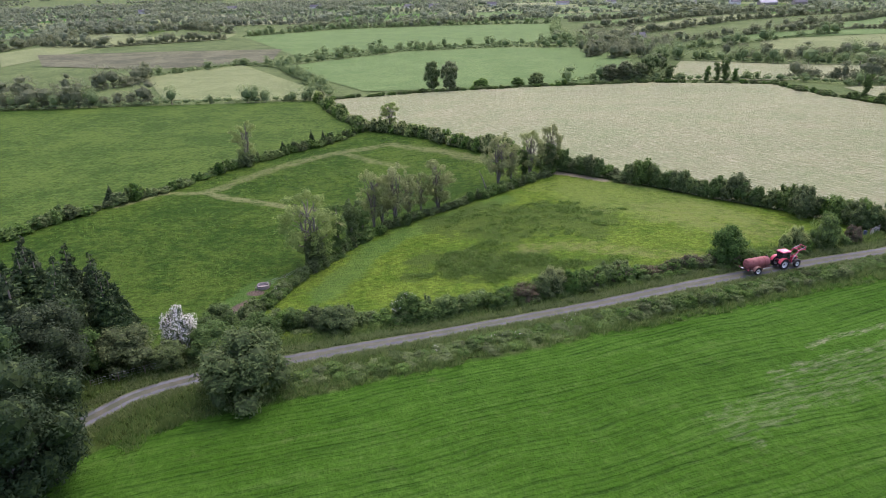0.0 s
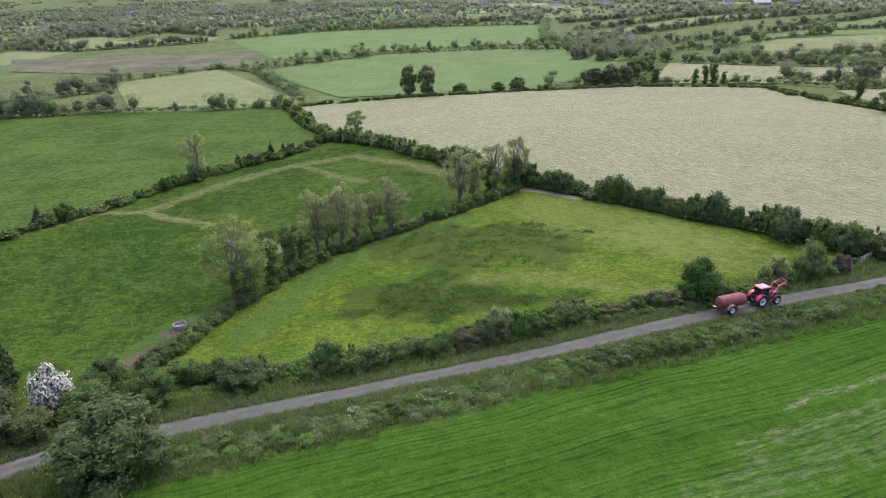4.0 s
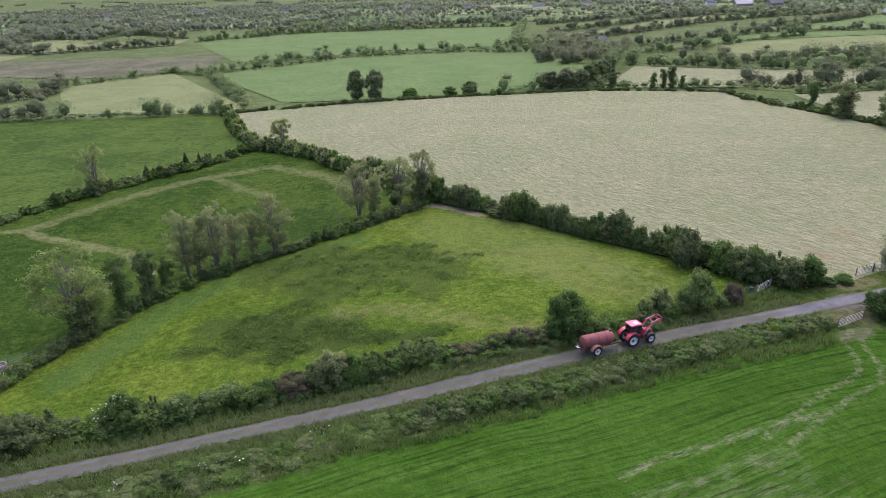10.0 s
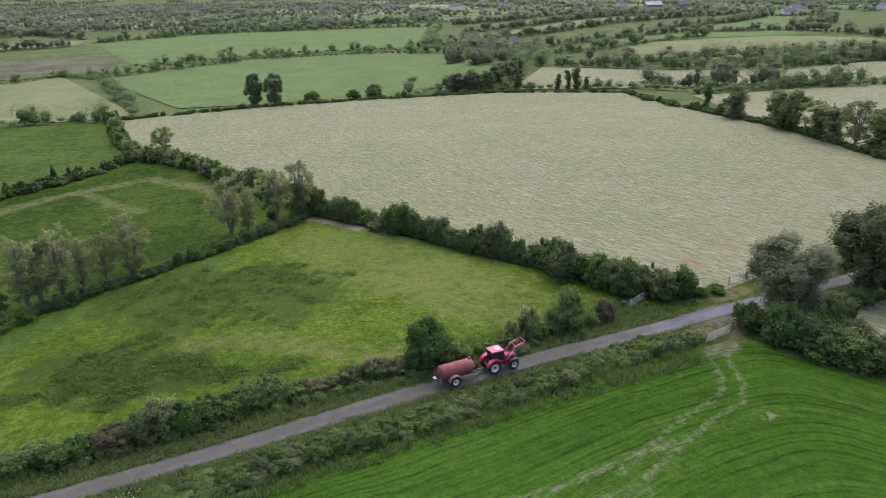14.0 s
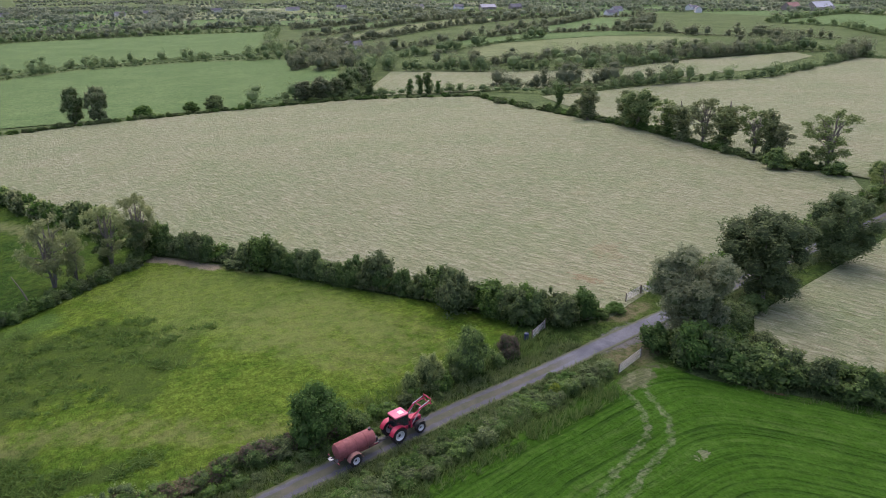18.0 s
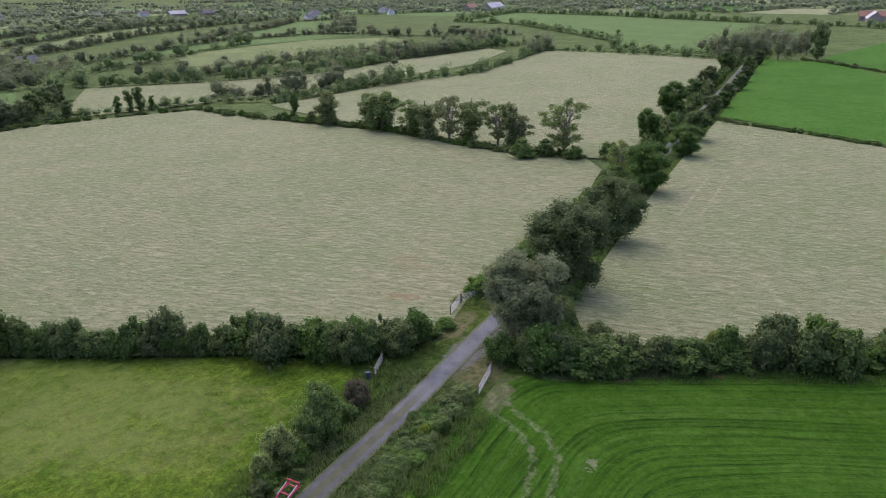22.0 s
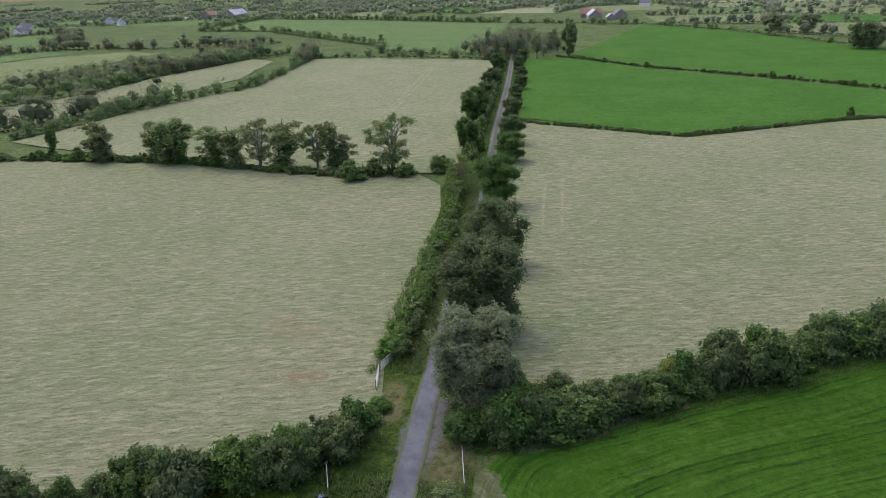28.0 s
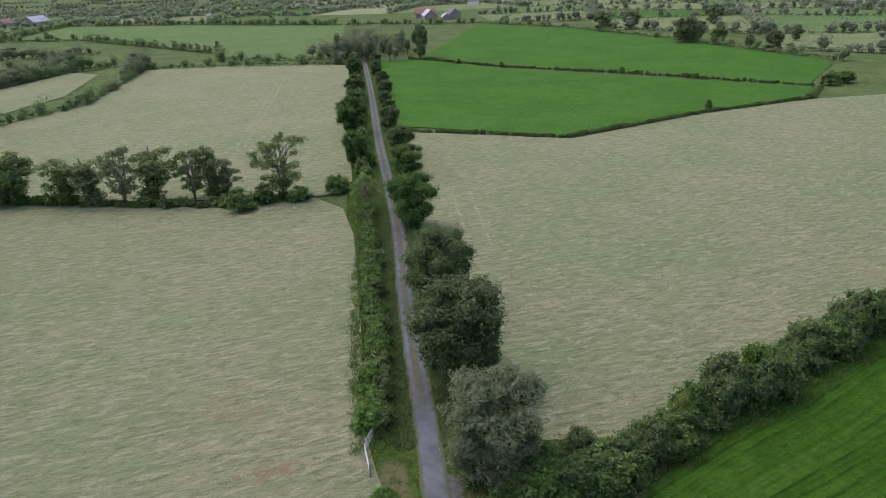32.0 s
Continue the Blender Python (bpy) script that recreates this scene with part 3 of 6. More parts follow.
def foliage(rng, blobs, count, size, droop=0.0, ragged=0.18, tuft=1.0):
    """Leaf sprays on the skins of lumpy blobs (x, y, z, rx, rz): bent quads that look outwards, some standing off."""
    b = np.array(blobs, float)
    weight = b[:, 3] * (b[:, 3] + b[:, 4])
    pick = rng.choice(len(b), count, p=weight / weight.sum())
    way = rng.normal(size=(count, 3))
    way[:, 2] = np.where(rng.random(count) < 0.35, np.abs(way[:, 2]), way[:, 2])
    way /= np.linalg.norm(way, axis=1)[:, None]
    c = b[pick]
    lump = 1 + ragged * (np.sin(way[:, 0] * 5 + c[:, 0] * 9) * np.sin(way[:, 1] * 6 + c[:, 1] * 7) + np.sin(way[:, 2] * 7 + c[:, 2] * 5) * 0.6)
    far = lump * (1 - 0.35 * rng.random(count) ** 2 + 0.12 * rng.random(count) ** 3)
    p = c[:, :3] + way * np.stack([c[:, 3], c[:, 3], c[:, 4]], 1) * far[:, None]
    keep = np.ones(count, bool)
    for k, blob in enumerate(b):
        q = (p - blob[:3]) / [blob[3], blob[3], blob[4]]
        keep &= (pick == k) | ((q ** 2).sum(1) > 0.45)
    keep &= p[:, 2] > 0.02
    p, way = p[keep], way[keep]
    n = len(p)
    normal = way + rng.normal(size=(n, 3)) * 0.5 + [0, 0, 0.42 - droop]
    normal /= np.linalg.norm(normal, axis=1)[:, None]
    side = np.cross(normal, rng.normal(size=(n, 3)))
    side /= np.linalg.norm(side, axis=1)[:, None] + 1e-9
    up = np.cross(normal, side)
    s = (size * (0.55 + 0.9 * rng.random(n)))[:, None]
    bend = normal * s * 0.12
    verts = np.stack([p - side * s * 0.5 + up * s * 0.34 - bend, p - side * s * 0.5 - up * s * 0.34 - bend, p + side * s * 0.7 * tuft], 1).reshape(-1, 3)
    return verts, np.arange(3 * n).reshape(-1, 3)


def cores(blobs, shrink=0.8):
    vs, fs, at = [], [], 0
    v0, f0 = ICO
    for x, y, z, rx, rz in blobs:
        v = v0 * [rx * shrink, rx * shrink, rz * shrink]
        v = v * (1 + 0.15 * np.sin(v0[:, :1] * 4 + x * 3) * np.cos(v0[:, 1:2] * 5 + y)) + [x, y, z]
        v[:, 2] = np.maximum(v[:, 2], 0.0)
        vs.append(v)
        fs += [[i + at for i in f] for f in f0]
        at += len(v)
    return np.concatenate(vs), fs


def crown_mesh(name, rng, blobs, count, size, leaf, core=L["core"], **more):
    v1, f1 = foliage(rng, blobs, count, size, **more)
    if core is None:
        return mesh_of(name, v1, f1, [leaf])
    # Added solid lumps behind the sprays; their dark colour stands for inner shade.
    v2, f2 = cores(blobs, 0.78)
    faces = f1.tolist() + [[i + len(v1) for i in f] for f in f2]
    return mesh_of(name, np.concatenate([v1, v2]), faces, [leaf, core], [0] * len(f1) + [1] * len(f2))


def tube(path, radii, sides=6):
    """A tapered limb along a path of points."""
    vs, fs = [], []
    for n, (p, r) in enumerate(zip(path, radii)):
        d = (Vector(path[min(n + 1, len(path) - 1)]) - Vector(path[max(n - 1, 0)])).normalized()
        a = d.orthogonal().normalized()
        b = d.cross(a)
        for k in range(sides):
            w = 2 * math.pi * k / sides
            vs.append(Vector(p) + (a * math.cos(w) + b * math.sin(w)) * r)
        if n:
            for k in range(sides):
                i, j = (n - 1) * sides + k, (n - 1) * sides + (k + 1) % sides
                fs.append([i, j, j + sides, i + sides])
    return [tuple(v) for v in vs], fs


def wood_mesh(name, limbs):
    vs, fs = [], []
    for path, radii in limbs:
        v, f = tube(path, radii)
        fs += [[i + len(vs) for i in q] for q in f]
        vs += v
    return mesh_of(name, vs, fs, [M["bark"]], None, False)


def tree_parts(kind, seed, light=False):
    """Trunk and crown of a tree ten metres high and about seven wide."""
    rng = np.random.default_rng(seed)
    limbs, blobs = [], []
    more = 0.3 if light else 1.0
    big = 1.7 if light else 1.0
    lean = rng.normal(size=2) * 0.3
    if kind == "round":
        limbs.append(([(0, 0, -0.3), (lean[0] * 0.3, lean[1] * 0.3, 2.0), (lean[0], lean[1], 6.0)], [0.34, 0.26, 0.10]))
        for n in range(38):
            a, e = n * 2.4 + rng.random(), rng.uniform(-1.0, 0.98)
            r = 2.75 * math.sqrt(max(0.06, 1 - abs(e) ** 2.2)) * rng.uniform(0.62, 1.12)
            q = (r * math.cos(a), r * math.sin(a), 5.0 + 3.9 * e)
            blobs.append((*q, rng.uniform(0.6, 1.1), rng.uniform(0.75, 1.35)))
            if n < 9:
                limbs.append(([(lean[0] * .4, lean[1] * .4, 1.6 + 0.25 * n), (q[0] * .5, q[1] * .5, q[2] * .75), q], [0.13, 0.09, 0.03]))
        blobs.append((0, 0, 5.0, 2.0, 3.1))
        return wood_mesh("trunk", limbs), crown_mesh("crown", rng, blobs, 6500 if light else 22000, 0.33 if light else 0.19, L["tree"], ragged=0.4)
    if kind == "open":
        stems = [(rng.normal() * 0.25, rng.normal() * 0.25, 0.8 * math.cos(2.1 * k + 1), 0.8 * math.sin(2.1 * k + 1)) for k in range(3)]
        for k, (ax, ay, bx, by) in enumerate(stems):
            limbs.append(([(ax * .3, ay * .3, -0.3), (ax + bx * .25, ay + by * .25, 2.2), (ax + bx * .8, ay + by * .8, 5.0), (lean[0] + bx * 1.4, lean[1] + by * 1.4, 8.3)], [0.2, 0.16, 0.11, 0.03]))
        for n in range(50):
            a, e = n * 2.4 + rng.random(), rng.uniform(-1.0, 1.0)
            r = 3.1 * math.sqrt(max(0.2, 1 - abs(e - 0.1) ** 2.0)) * rng.uniform(0.3, 1.15)
            q = (r * math.cos(a), r * math.sin(a), 5.7 + 3.9 * e + 0.25 * rng.normal())
            blobs.append((*q, rng.uniform(0.35, 0.8), rng.uniform(0.35, 0.7)))
            k = stems[n % 3]
            if n % 4:
                limbs.append(([(k[0] + k[2] * .5, k[1] + k[3] * .5, min(q[2] - 1.0, 2.6 + 0.1 * n)), (q[0] * .55, q[1] * .55, q[2] - .7), q], [0.075, 0.05, 0.015]))
        return wood_mesh("trunk", limbs), crown_mesh("crown", rng, blobs, (9500 if not light else 4600), 0.19 * (1.55 if light else 1.0), L["ash"], None, ragged=0.45)
    if kind == "ivy":
        limbs.append(([(0, 0, -0.3), (0.1, 0, 3), (lean[0], lean[1], 9.2)], [0.36, 0.30, 0.06]))
        z = 0.7
        while z < 7.6:
            blobs.append((rng.normal() * 0.3, rng.normal() * 0.3, z, rng.uniform(0.8, 1.3) * (1.2 - z / 16), rng.uniform(0.7, 1.1)))
            z += 0.7
        for n in range(15):
            a, r = rng.random() * 6.283, 2.2 * math.sqrt(rng.random())
            q = (r * math.cos(a), r * math.sin(a), rng.uniform(4.4, 9.4) - 0.3 * r)
            blobs.append((*q, rng.uniform(0.55, 1.1), rng.uniform(0.45, 0.85)))
            limbs.append(([(0, 0, q[2] - 2), (q[0] * .6, q[1] * .6, q[2] - .6), q], [0.10, 0.06, 0.02]))
        v1, f1 = foliage(rng, blobs, int(12000 * more), 0.21 * big, 0, 0.4)
        # Dark filler lumps up the stem, coloured as the shade within the ivy.
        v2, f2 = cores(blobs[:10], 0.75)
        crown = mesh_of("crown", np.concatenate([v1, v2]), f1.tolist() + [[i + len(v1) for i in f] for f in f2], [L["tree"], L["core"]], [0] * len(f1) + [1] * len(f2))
        return wood_mesh("trunk", limbs), crown
    if kind == "willow":
        limbs.append(([(0, 0, -0.3), (0.1, 0.1, 1.6), (lean[0], lean[1], 5)], [0.32, 0.27, 0.08]))
        for n in range(24):
            a, e = n * 2.4 + rng.random(), rng.uniform(-0.95, 1.0)
            r = 2.8 * math.sqrt(max(0.08, 1 - abs(e) ** 2.2)) * rng.uniform(0.7, 1.1)
            q = (r * math.cos(a), r * math.sin(a), 4.9 + 4.2 * e)
            blobs.append((*q, rng.uniform(0.7, 1.2), rng.uniform(0.8, 1.4)))
            if n % 2:
                limbs.append(([(0, 0, 1.4), (q[0] * .5, q[1] * .5, q[2] * .7), q], [0.14, 0.09, 0.02]))
        blobs.append((0, 0, 4.6, 2.3, 3.3))
        return wood_mesh("trunk", limbs), crown_mesh("crown", rng, blobs, int(34000 * more), 0.15 * big, L["willow"], L["core"], droop=0.35, ragged=0.42, tuft=2.4)
    limbs.append(([(0, 0, -0.3), (0, 0, 5), (0, 0, 9.8)], [0.26, 0.16, 0.02]))
    z = 0.9
    while z < 9.7:
        r = (10.1 - z) * 0.30 + 0.12
        for n in range(max(3, int(r * 4))):
            a = rng.random() * 6.283
            blobs.append((r * .62 * math.cos(a), r * .62 * math.sin(a), z + rng.normal() * .15, max(r * .45, .15), max(r * .28, .2)))
        z += 0.62
    blobs += [(0, 0, zz, (10 - zz) * 0.2, 1.2) for zz in (1.5, 3.2, 5.0, 6.6)]
    return wood_mesh("trunk", limbs), crown_mesh("crown", rng, blobs, int(8500 * more), 0.34 * big, L["conifer"], L["core"], droop=0.5, ragged=0.1, tuft=1.6)


STOCK = {}


def stock(kind, n, light):
    key = (kind, n, light)
    if key not in STOCK:
        STOCK[key] = tree_parts(kind, hash_of(kind) + 31 * n + 7 * light, light)
    return STOCK[key]


def hash_of(text):
    return sum((n + 3) * ord(c) for n, c in enumerate(text)) % 9973


PICK = random.Random(4)
TREE_WIDTH = {"round": 7.4, "open": 7.2, "ivy": 5.6, "willow": 7.6, "conifer": 5.6}


def tree(kind, x, y, height, width, label, category="tree", name="tree", light=False, leaf=None, group=""):
    x, y = settle(x, y)
    trunk, crown = stock(kind, PICK.randrange(3), light)
    w = width / TREE_WIDTH[kind]
    root = thing(name, label, category, pose(x, y, land(x, y) - 0.05, 0, 0, PICK.uniform(0, 360)) @ Matrix.Diagonal((w, w, height / 10, 1)), group)
    under("trunk", trunk, root)
    if leaf:
        crown = crown.copy()
        crown.materials[0] = leaf
    under("crown", crown, root)
    return root


def bush_mesh(seed, leaf, count, size, spiky=False, core=L["core"]):
    """A bush about 2.6 m wide and 2.2 m high."""
    rng = np.random.default_rng(seed)
    blobs = [(0, 0, 0.75, 0.95, 0.85)]
    for n in range(14):
        a, z = n * 2.4 + rng.random(), rng.uniform(0.25, 1.8)
        r = rng.uniform(0.55, 1.0) * math.sqrt(max(0.1, 1 - (z / 2.1) ** 2))
        blobs.append((r * math.cos(a), r * math.sin(a), z, rng.uniform(0.28, 0.52), rng.uniform(0.24, 0.45)))
    if spiky:
        for n in range(3):
            a = rng.random() * 6.283
            blobs.append((0.6 * math.cos(a), 0.6 * math.sin(a), rng.uniform(1.6, 2.0), 0.2, 0.32))
    return crown_mesh("bush", rng, blobs, count, size, leaf, core, ragged=0.35)


BUSH = {}
for kind_, leaf_ in (("tree", L["tree"]), ("hedge", L["hedge"]), ("bramble", L["bramble"]), ("ash", L["ash"]), ("brown", L["brown"]), ("lime", L["lime"]), ("field", L["field"])):
    for n_ in range(4 if kind_ in ("hedge", "bramble") else 2):
        fine_ = kind_ == "bramble"
        BUSH[kind_, False, n_] = bush_mesh(hash_of(kind_) + n_, leaf_, 1350 if fine_ else 1100, 0.185 if fine_ else 0.235, n_ % 2 == 0)
        if kind_ in ("hedge", "tree", "field", "lime", "bramble", "brown"):
            BUSH[kind_, "fine", n_] = bush_mesh(hash_of(kind_) + n_ + 90, leaf_, 2300, 0.15, n_ % 2 == 0)
        BUSH[kind_, True, n_] = bush_mesh(hash_of(kind_) + n_ + 50, leaf_, 520, 0.36, n_ % 2 == 0)


def bush_of(kind, light):
    return BUSH[kind, light, PICK.randrange(4 if kind in ("hedge", "bramble") else 2)]


def hedge(label, points, width, height, mix=("hedge",), spacing=1.5, light=False, vary=0.3, name="hedge", gaps=0.0, category="hedge"):
    """A grown-out hedge: bushes rooted side by side along a line."""
    points = [settle(*p) for p in points]
    x0, y0 = points[0]
    root = thing(name, label, category, pose(x0, y0, land(x0, y0)))
    swell = PICK.uniform(0, 50)
    for x, y, w in along(points, spacing):
        if PICK.random() < gaps:
            continue
        x, y = x + PICK.gauss(0, width * 0.14), y + PICK.gauss(0, width * 0.14)
        tall = height * (1 + vary * 1.6 * noise.noise((x * 0.12 + swell, y * 0.12, 0)) + PICK.uniform(-vary, vary) * 0.5)
        wide = max(width * PICK.uniform(0.75, 1.2), tall * PICK.uniform(0.75, 1.0))
        m = pose(x - x0, y - y0, land(x, y) - land(x0, y0) - 0.08, 0, 0, PICK.uniform(0, 360)) @ Matrix.Diagonal((wide / 2.6, wide / 2.6, max(tall, 0.4) / 2.2, 1))
        under("bush", bush_of(PICK.choice(mix), light), root, m)
    return root


DOMES = {}


def dome_mesh(kind, seed, light):
    """A rounded, close-leaved bush about 2.6 m wide and 2.2 m high."""
    rng = np.random.default_rng(seed)
    blobs = [(0, 0, 0.85, 1.0, 0.95)]
    for n in range(26):
        a, e = n * 2.4 + rng.random() * 0.5, rng.uniform(0.0, 1.0)
        r = 0.98 * math.sqrt(max(0.0, 1 - e ** 2.2)) * rng.uniform(0.88, 1.06)
        blobs.append((r * math.cos(a), r * math.sin(a), 0.25 + 1.62 * e, rng.uniform(0.24, 0.42), rng.uniform(0.2, 0.36)))
    return crown_mesh("crown", rng, blobs, 1500 if light else 7000, 0.16 if light else 0.092, L[kind], ragged=0.3)


def lone_bush(kind, x, y, width, height, label, light=False, name="bush"):
    x, y = settle(x, y)
    key = (kind, light, PICK.randrange(2))
    if key not in DOMES:
        DOMES[key] = dome_mesh(kind, hash_of(kind) + 77 * key[2], light)
    root = thing(name, label, "bush", pose(x, y, land(x, y) - 0.05, 0, 0, PICK.uniform(0, 360)) @ Matrix.Diagonal((width / 2.7, width / 2.7, height / 2.25, 1)))
    under("crown", DOMES[key], root)
    return root


def tufts(name, label, spots, material, blades=7, tall=0.6, wide=0.35, seed=1, lean=(0.0, 0.0)):
    """Clumps of upright blades at the given spots, as one mass."""
    rng = np.random.default_rng(seed)
    s = np.array([(x, y, land(x, y)) for x, y in spots])
    n = len(s)
    p = np.repeat(s, blades, 0) + np.concatenate([rng.normal(size=(n * blades, 2)) * wide * 0.45, np.zeros((n * blades, 1))], 1)
    a = rng.random(n * blades) * 6.283
    hgt = tall * (0.6 + 0.8 * rng.random(n * blades)) * np.repeat(0.7 + 0.6 * rng.random(n), blades)
    half = wide * 0.085 * np.stack([np.cos(a), np.sin(a), 0 * a], 1)
    tip = p + np.stack([rng.normal(size=n * blades) * wide * 0.5 + lean[0] * hgt, rng.normal(size=n * blades) * wide * 0.5 + lean[1] * hgt, hgt], 1)
    verts = np.stack([p - half, p + half, tip], 1).reshape(-1, 3)
    return tagged(new(name, mesh_of(name, verts, np.arange(3 * n * blades).reshape(-1, 3), [material])), label, "", "", "stuff")


def scatter(points, count, seed, rule=None):
    """Random spots inside an outline."""
    rng, out = random.Random(seed), []
    xs, ys = [p[0] for p in points], [p[1] for p in points]
    while len(out) < count:
        x, y = rng.uniform(min(xs), max(xs)), rng.uniform(min(ys), max(ys))
        if inside(x, y, points) and (rule is None or rng.random() < rule(x, y)):
            out.append((x, y))
    return out


def inside(x, y, points):
    hit = False
    for (ax, ay), (bx, by) in zip(points, points[1:] + points[:1]):
        if (ay > y) != (by > y) and x < (bx - ax) * (y - ay) / (by - ay) + ax:
            hit = not hit
    return hit

# ---------------------------------------------------------------- ground and fields
LANE = curved([(-56, 38), (-46, 53), (-38, 66.2), (-35, 69.8), (-30, 72.8), (-19.6, 76.8), (-5, 81.9), (9, 87.0), (26, 92.2), (45, 98.5), (61, 103.7), (67, 105.4),
               (78, 109.0), (92, 113.8), (105, 118.2), (116, 122.1), (121.7, 124.0), (136, 128.8), (161, 136.7), (193, 148), (239, 164.7), (292, 183), (338, 199),
               (397, 220), (458, 242), (490, 254), (560, 285), (700, 320)])
TREELINE = [(-30, 92), (-28, 103), (-22.5, 117), (-18, 127), (-12.3, 135.7), (-3.5, 142.5), (11, 153), (20, 160), (28, 169)]
TOP = [(28, 171.5), (38.8, 160.8), (49.8, 151), (59.5, 140.8), (69, 132), (77, 122.8), (83, 119.5), (89.5, 118.8)]
WEST = [(-98, 118), (-88, 140), (-78, 157), (-67, 173), (-57.5, 195), (-47, 209), (-36, 222), (-27, 243)]
CORNER = [(-53, 311), (-43, 279), (-37, 266), (-27.5, 246), (-11, 232), (4.5, 208.5), (16, 192), (27.5, 173)]
NORTH = [(-50, 314), (-5, 333), (46, 345.5), (104, 354.5), (160, 342.5)]
EAST = [(160, 342.5), (168, 283), (172, 235.5), (173, 196), (175, 178), (183, 163)]
SOUTH = [(90.5, 107.5), (92.5, 103.5), (98.3, 97.2), (107.5, 89.4), (115, 82), (130, 67.5), (150, 49), (178, 22)]
VERGE_S = [(-27, 66), (-18, 69.5), (-6, 73.2), (8, 78.2), (24, 84.8), (42, 91.3), (57.5, 96.8), (74, 102.6), (81.2, 104.6)]
LANE_N = [(-24, 87.5), (-6.5, 89), (8, 94.8), (18, 98.2), (31, 102.2), (42, 105), (50.5, 107), (60.5, 110.5), (70, 113.8)]

xs = np.concatenate([-np.geomspace(7000, 260, 22), np.arange(-220, 420, 10), np.geomspace(440, 7000, 24)])
ys = np.concatenate([-np.geomspace(6000, 120, 16), np.arange(-100, 420, 10), np.geomspace(440, 7000, 24)])
gv = [(float(x), float(y), land(x, y) - 0.3) for y in ys for x in xs]
gf = [[j * len(xs) + i, j * len(xs) + i + 1, (j + 1) * len(xs) + i + 1, (j + 1) * len(xs) + i] for j in range(len(ys) - 1) for i in range(len(xs) - 1)]
tagged(new("ground", mesh_of("ground", gv, gf, [M["common"]], None, False)), "gently falling farmland under rough grass", "", "", "structure")

F1 = [(-33, 62)] + VERGE_S + [(87.5, 106.6), (90.5, 101), (97.7, 94.4), (108, 86.5), (130, 64.5), (165, 31), (200, 0), (230, -150), (-150, -150), (-120, 20), (-46, 47)]
F2 = TREELINE + [(39, 160), (49.5, 150), (59.5, 140), (68.5, 131.5), (76.5, 121.5), (71, 114.5), (60, 111), (42, 105.5), (18, 98.8), (-6, 89.6), (-22, 83), (-29, 84)]
F3 = TREELINE[::-1] + [(-29, 84), (-40, 79), (-75, 84)] + WEST + CORNER[3:]
F4 = WEST[::-1] + [(-130, 110), (-200, 170), (-235, 290), (-162, 301), (-119, 305), (-54, 311)] + CORNER[1:3]
HAY = TOP[::-1] + CORNER[::-1] + NORTH + EAST[1:] + [(176, 153.5), (160, 145.5), (140, 138.2), (120, 131.2), (102, 125.6), (94, 121.5)]
EASTHAY = [(254, 162.5), (246, 108), (260, 93), (286, 66), (313, 26), (330, -20), (300, -70), (200, 3), (135, 63.5), (113, 85), (104, 98), (102.5, 106), (108, 112.2), (121, 117), (160, 131.5), (200, 145)]
for name_, pts_, mat_, label_ in (
        ("mown_field", F1, "mown", "freshly mown bright green grass field with pale worn spots"),
        ("meadow", F2, "meadow", "small yellow-green meadow with dark rush beds"),
        ("west_meadow", F3, "west", "dark green meadow crossed by pale trodden ways"),
        ("far_meadow", F4, "rough", "rough green pasture behind a hedge"),
        ("hay_field", HAY, "hay", "large pale field of ripe wind-combed hay"),
        ("north_hay_field", [(187, 329), (246, 332), (305, 316), (417, 364), (432, 320), (430, 242), (330, 206), (239, 174), (197, 158.6), (185, 160), (182, 168), (176, 203), (177, 258)], "hay", "pale hay field behind a row of trees"),
        ("east_hay_field", EASTHAY, "hay", "pale hay field beside the tree-lined lane"),
        ("triangle_pasture", [(-168, 407), (-128, 466), (-49, 325), (-58, 316), (-74, 314), (-125, 320)], "pale", "pale green pasture"),
        ("green_pasture", [(-101, 449), (-72, 486), (-26, 540), (51, 562), (143, 543), (96, 362), (46, 350), (-36, 338)], "green", "smooth green pasture"),
        ("long_pasture", [(-195, 728), (-116, 822), (8, 864), (140, 875), (104, 606), (-17, 568), (-99, 510)], "green", "long green pasture"),
        ("bog", [(-262, 474), (-311, 559), (-212, 573), (-126, 578), (-113, 479), (-179, 446)], "bog", "brown heathery bog"),
        ("hay_strip", [(112, 363), (151, 450), (241, 404), (270, 392), (226, 351), (169, 356)], "hay", "small pale hay field"),
        ("long_hay_strip", [(272, 392), (409, 408), (400, 383), (323, 343), (236, 343)], "hay", "narrow pale hay field"),
        ("bright_field", [(447, 230), (450, 199), (410, 156), (380, 96), (342, 19.5), (316, 28.5), (288, 69), (262, 96), (249.5, 110), (262, 165.5)], "vivid", "bright green reseeded pasture"),
        ("second_bright_field", [(468, 207), (749, 218), (666, 132), (547, 55), (420, -10), (346, 20), (387, 85), (414, 149)], "vivid", "wide bright green pasture"),
        ("lane_pasture", [(653, 686), (886, 796), (849, 591), (776, 368), (459, 257), (459, 335), (506, 364), (650, 587)], "green", "wide green pasture left of the lane end")):
    sheet(name_, pts_, M[mat_], 0.06 if name_ == "bog" else 0.0, 5.0 if name_ in ("mown_field", "meadow", "west_meadow", "hay_field", "east_hay_field") else 20.0, label_)

sheet("hedge_bank", [(97.2, 101), (104.6, 97.4), (106.2, 110.3), (121.4, 118.4), (112, 118.4), (98, 113)], M["verge"], -0.02, 5.0, "rough grass between hedge, lane and hay")
band("verge", LANE, -10.0, 10.0, M["verge"], -0.04, "overgrown grass verge beside the lane")
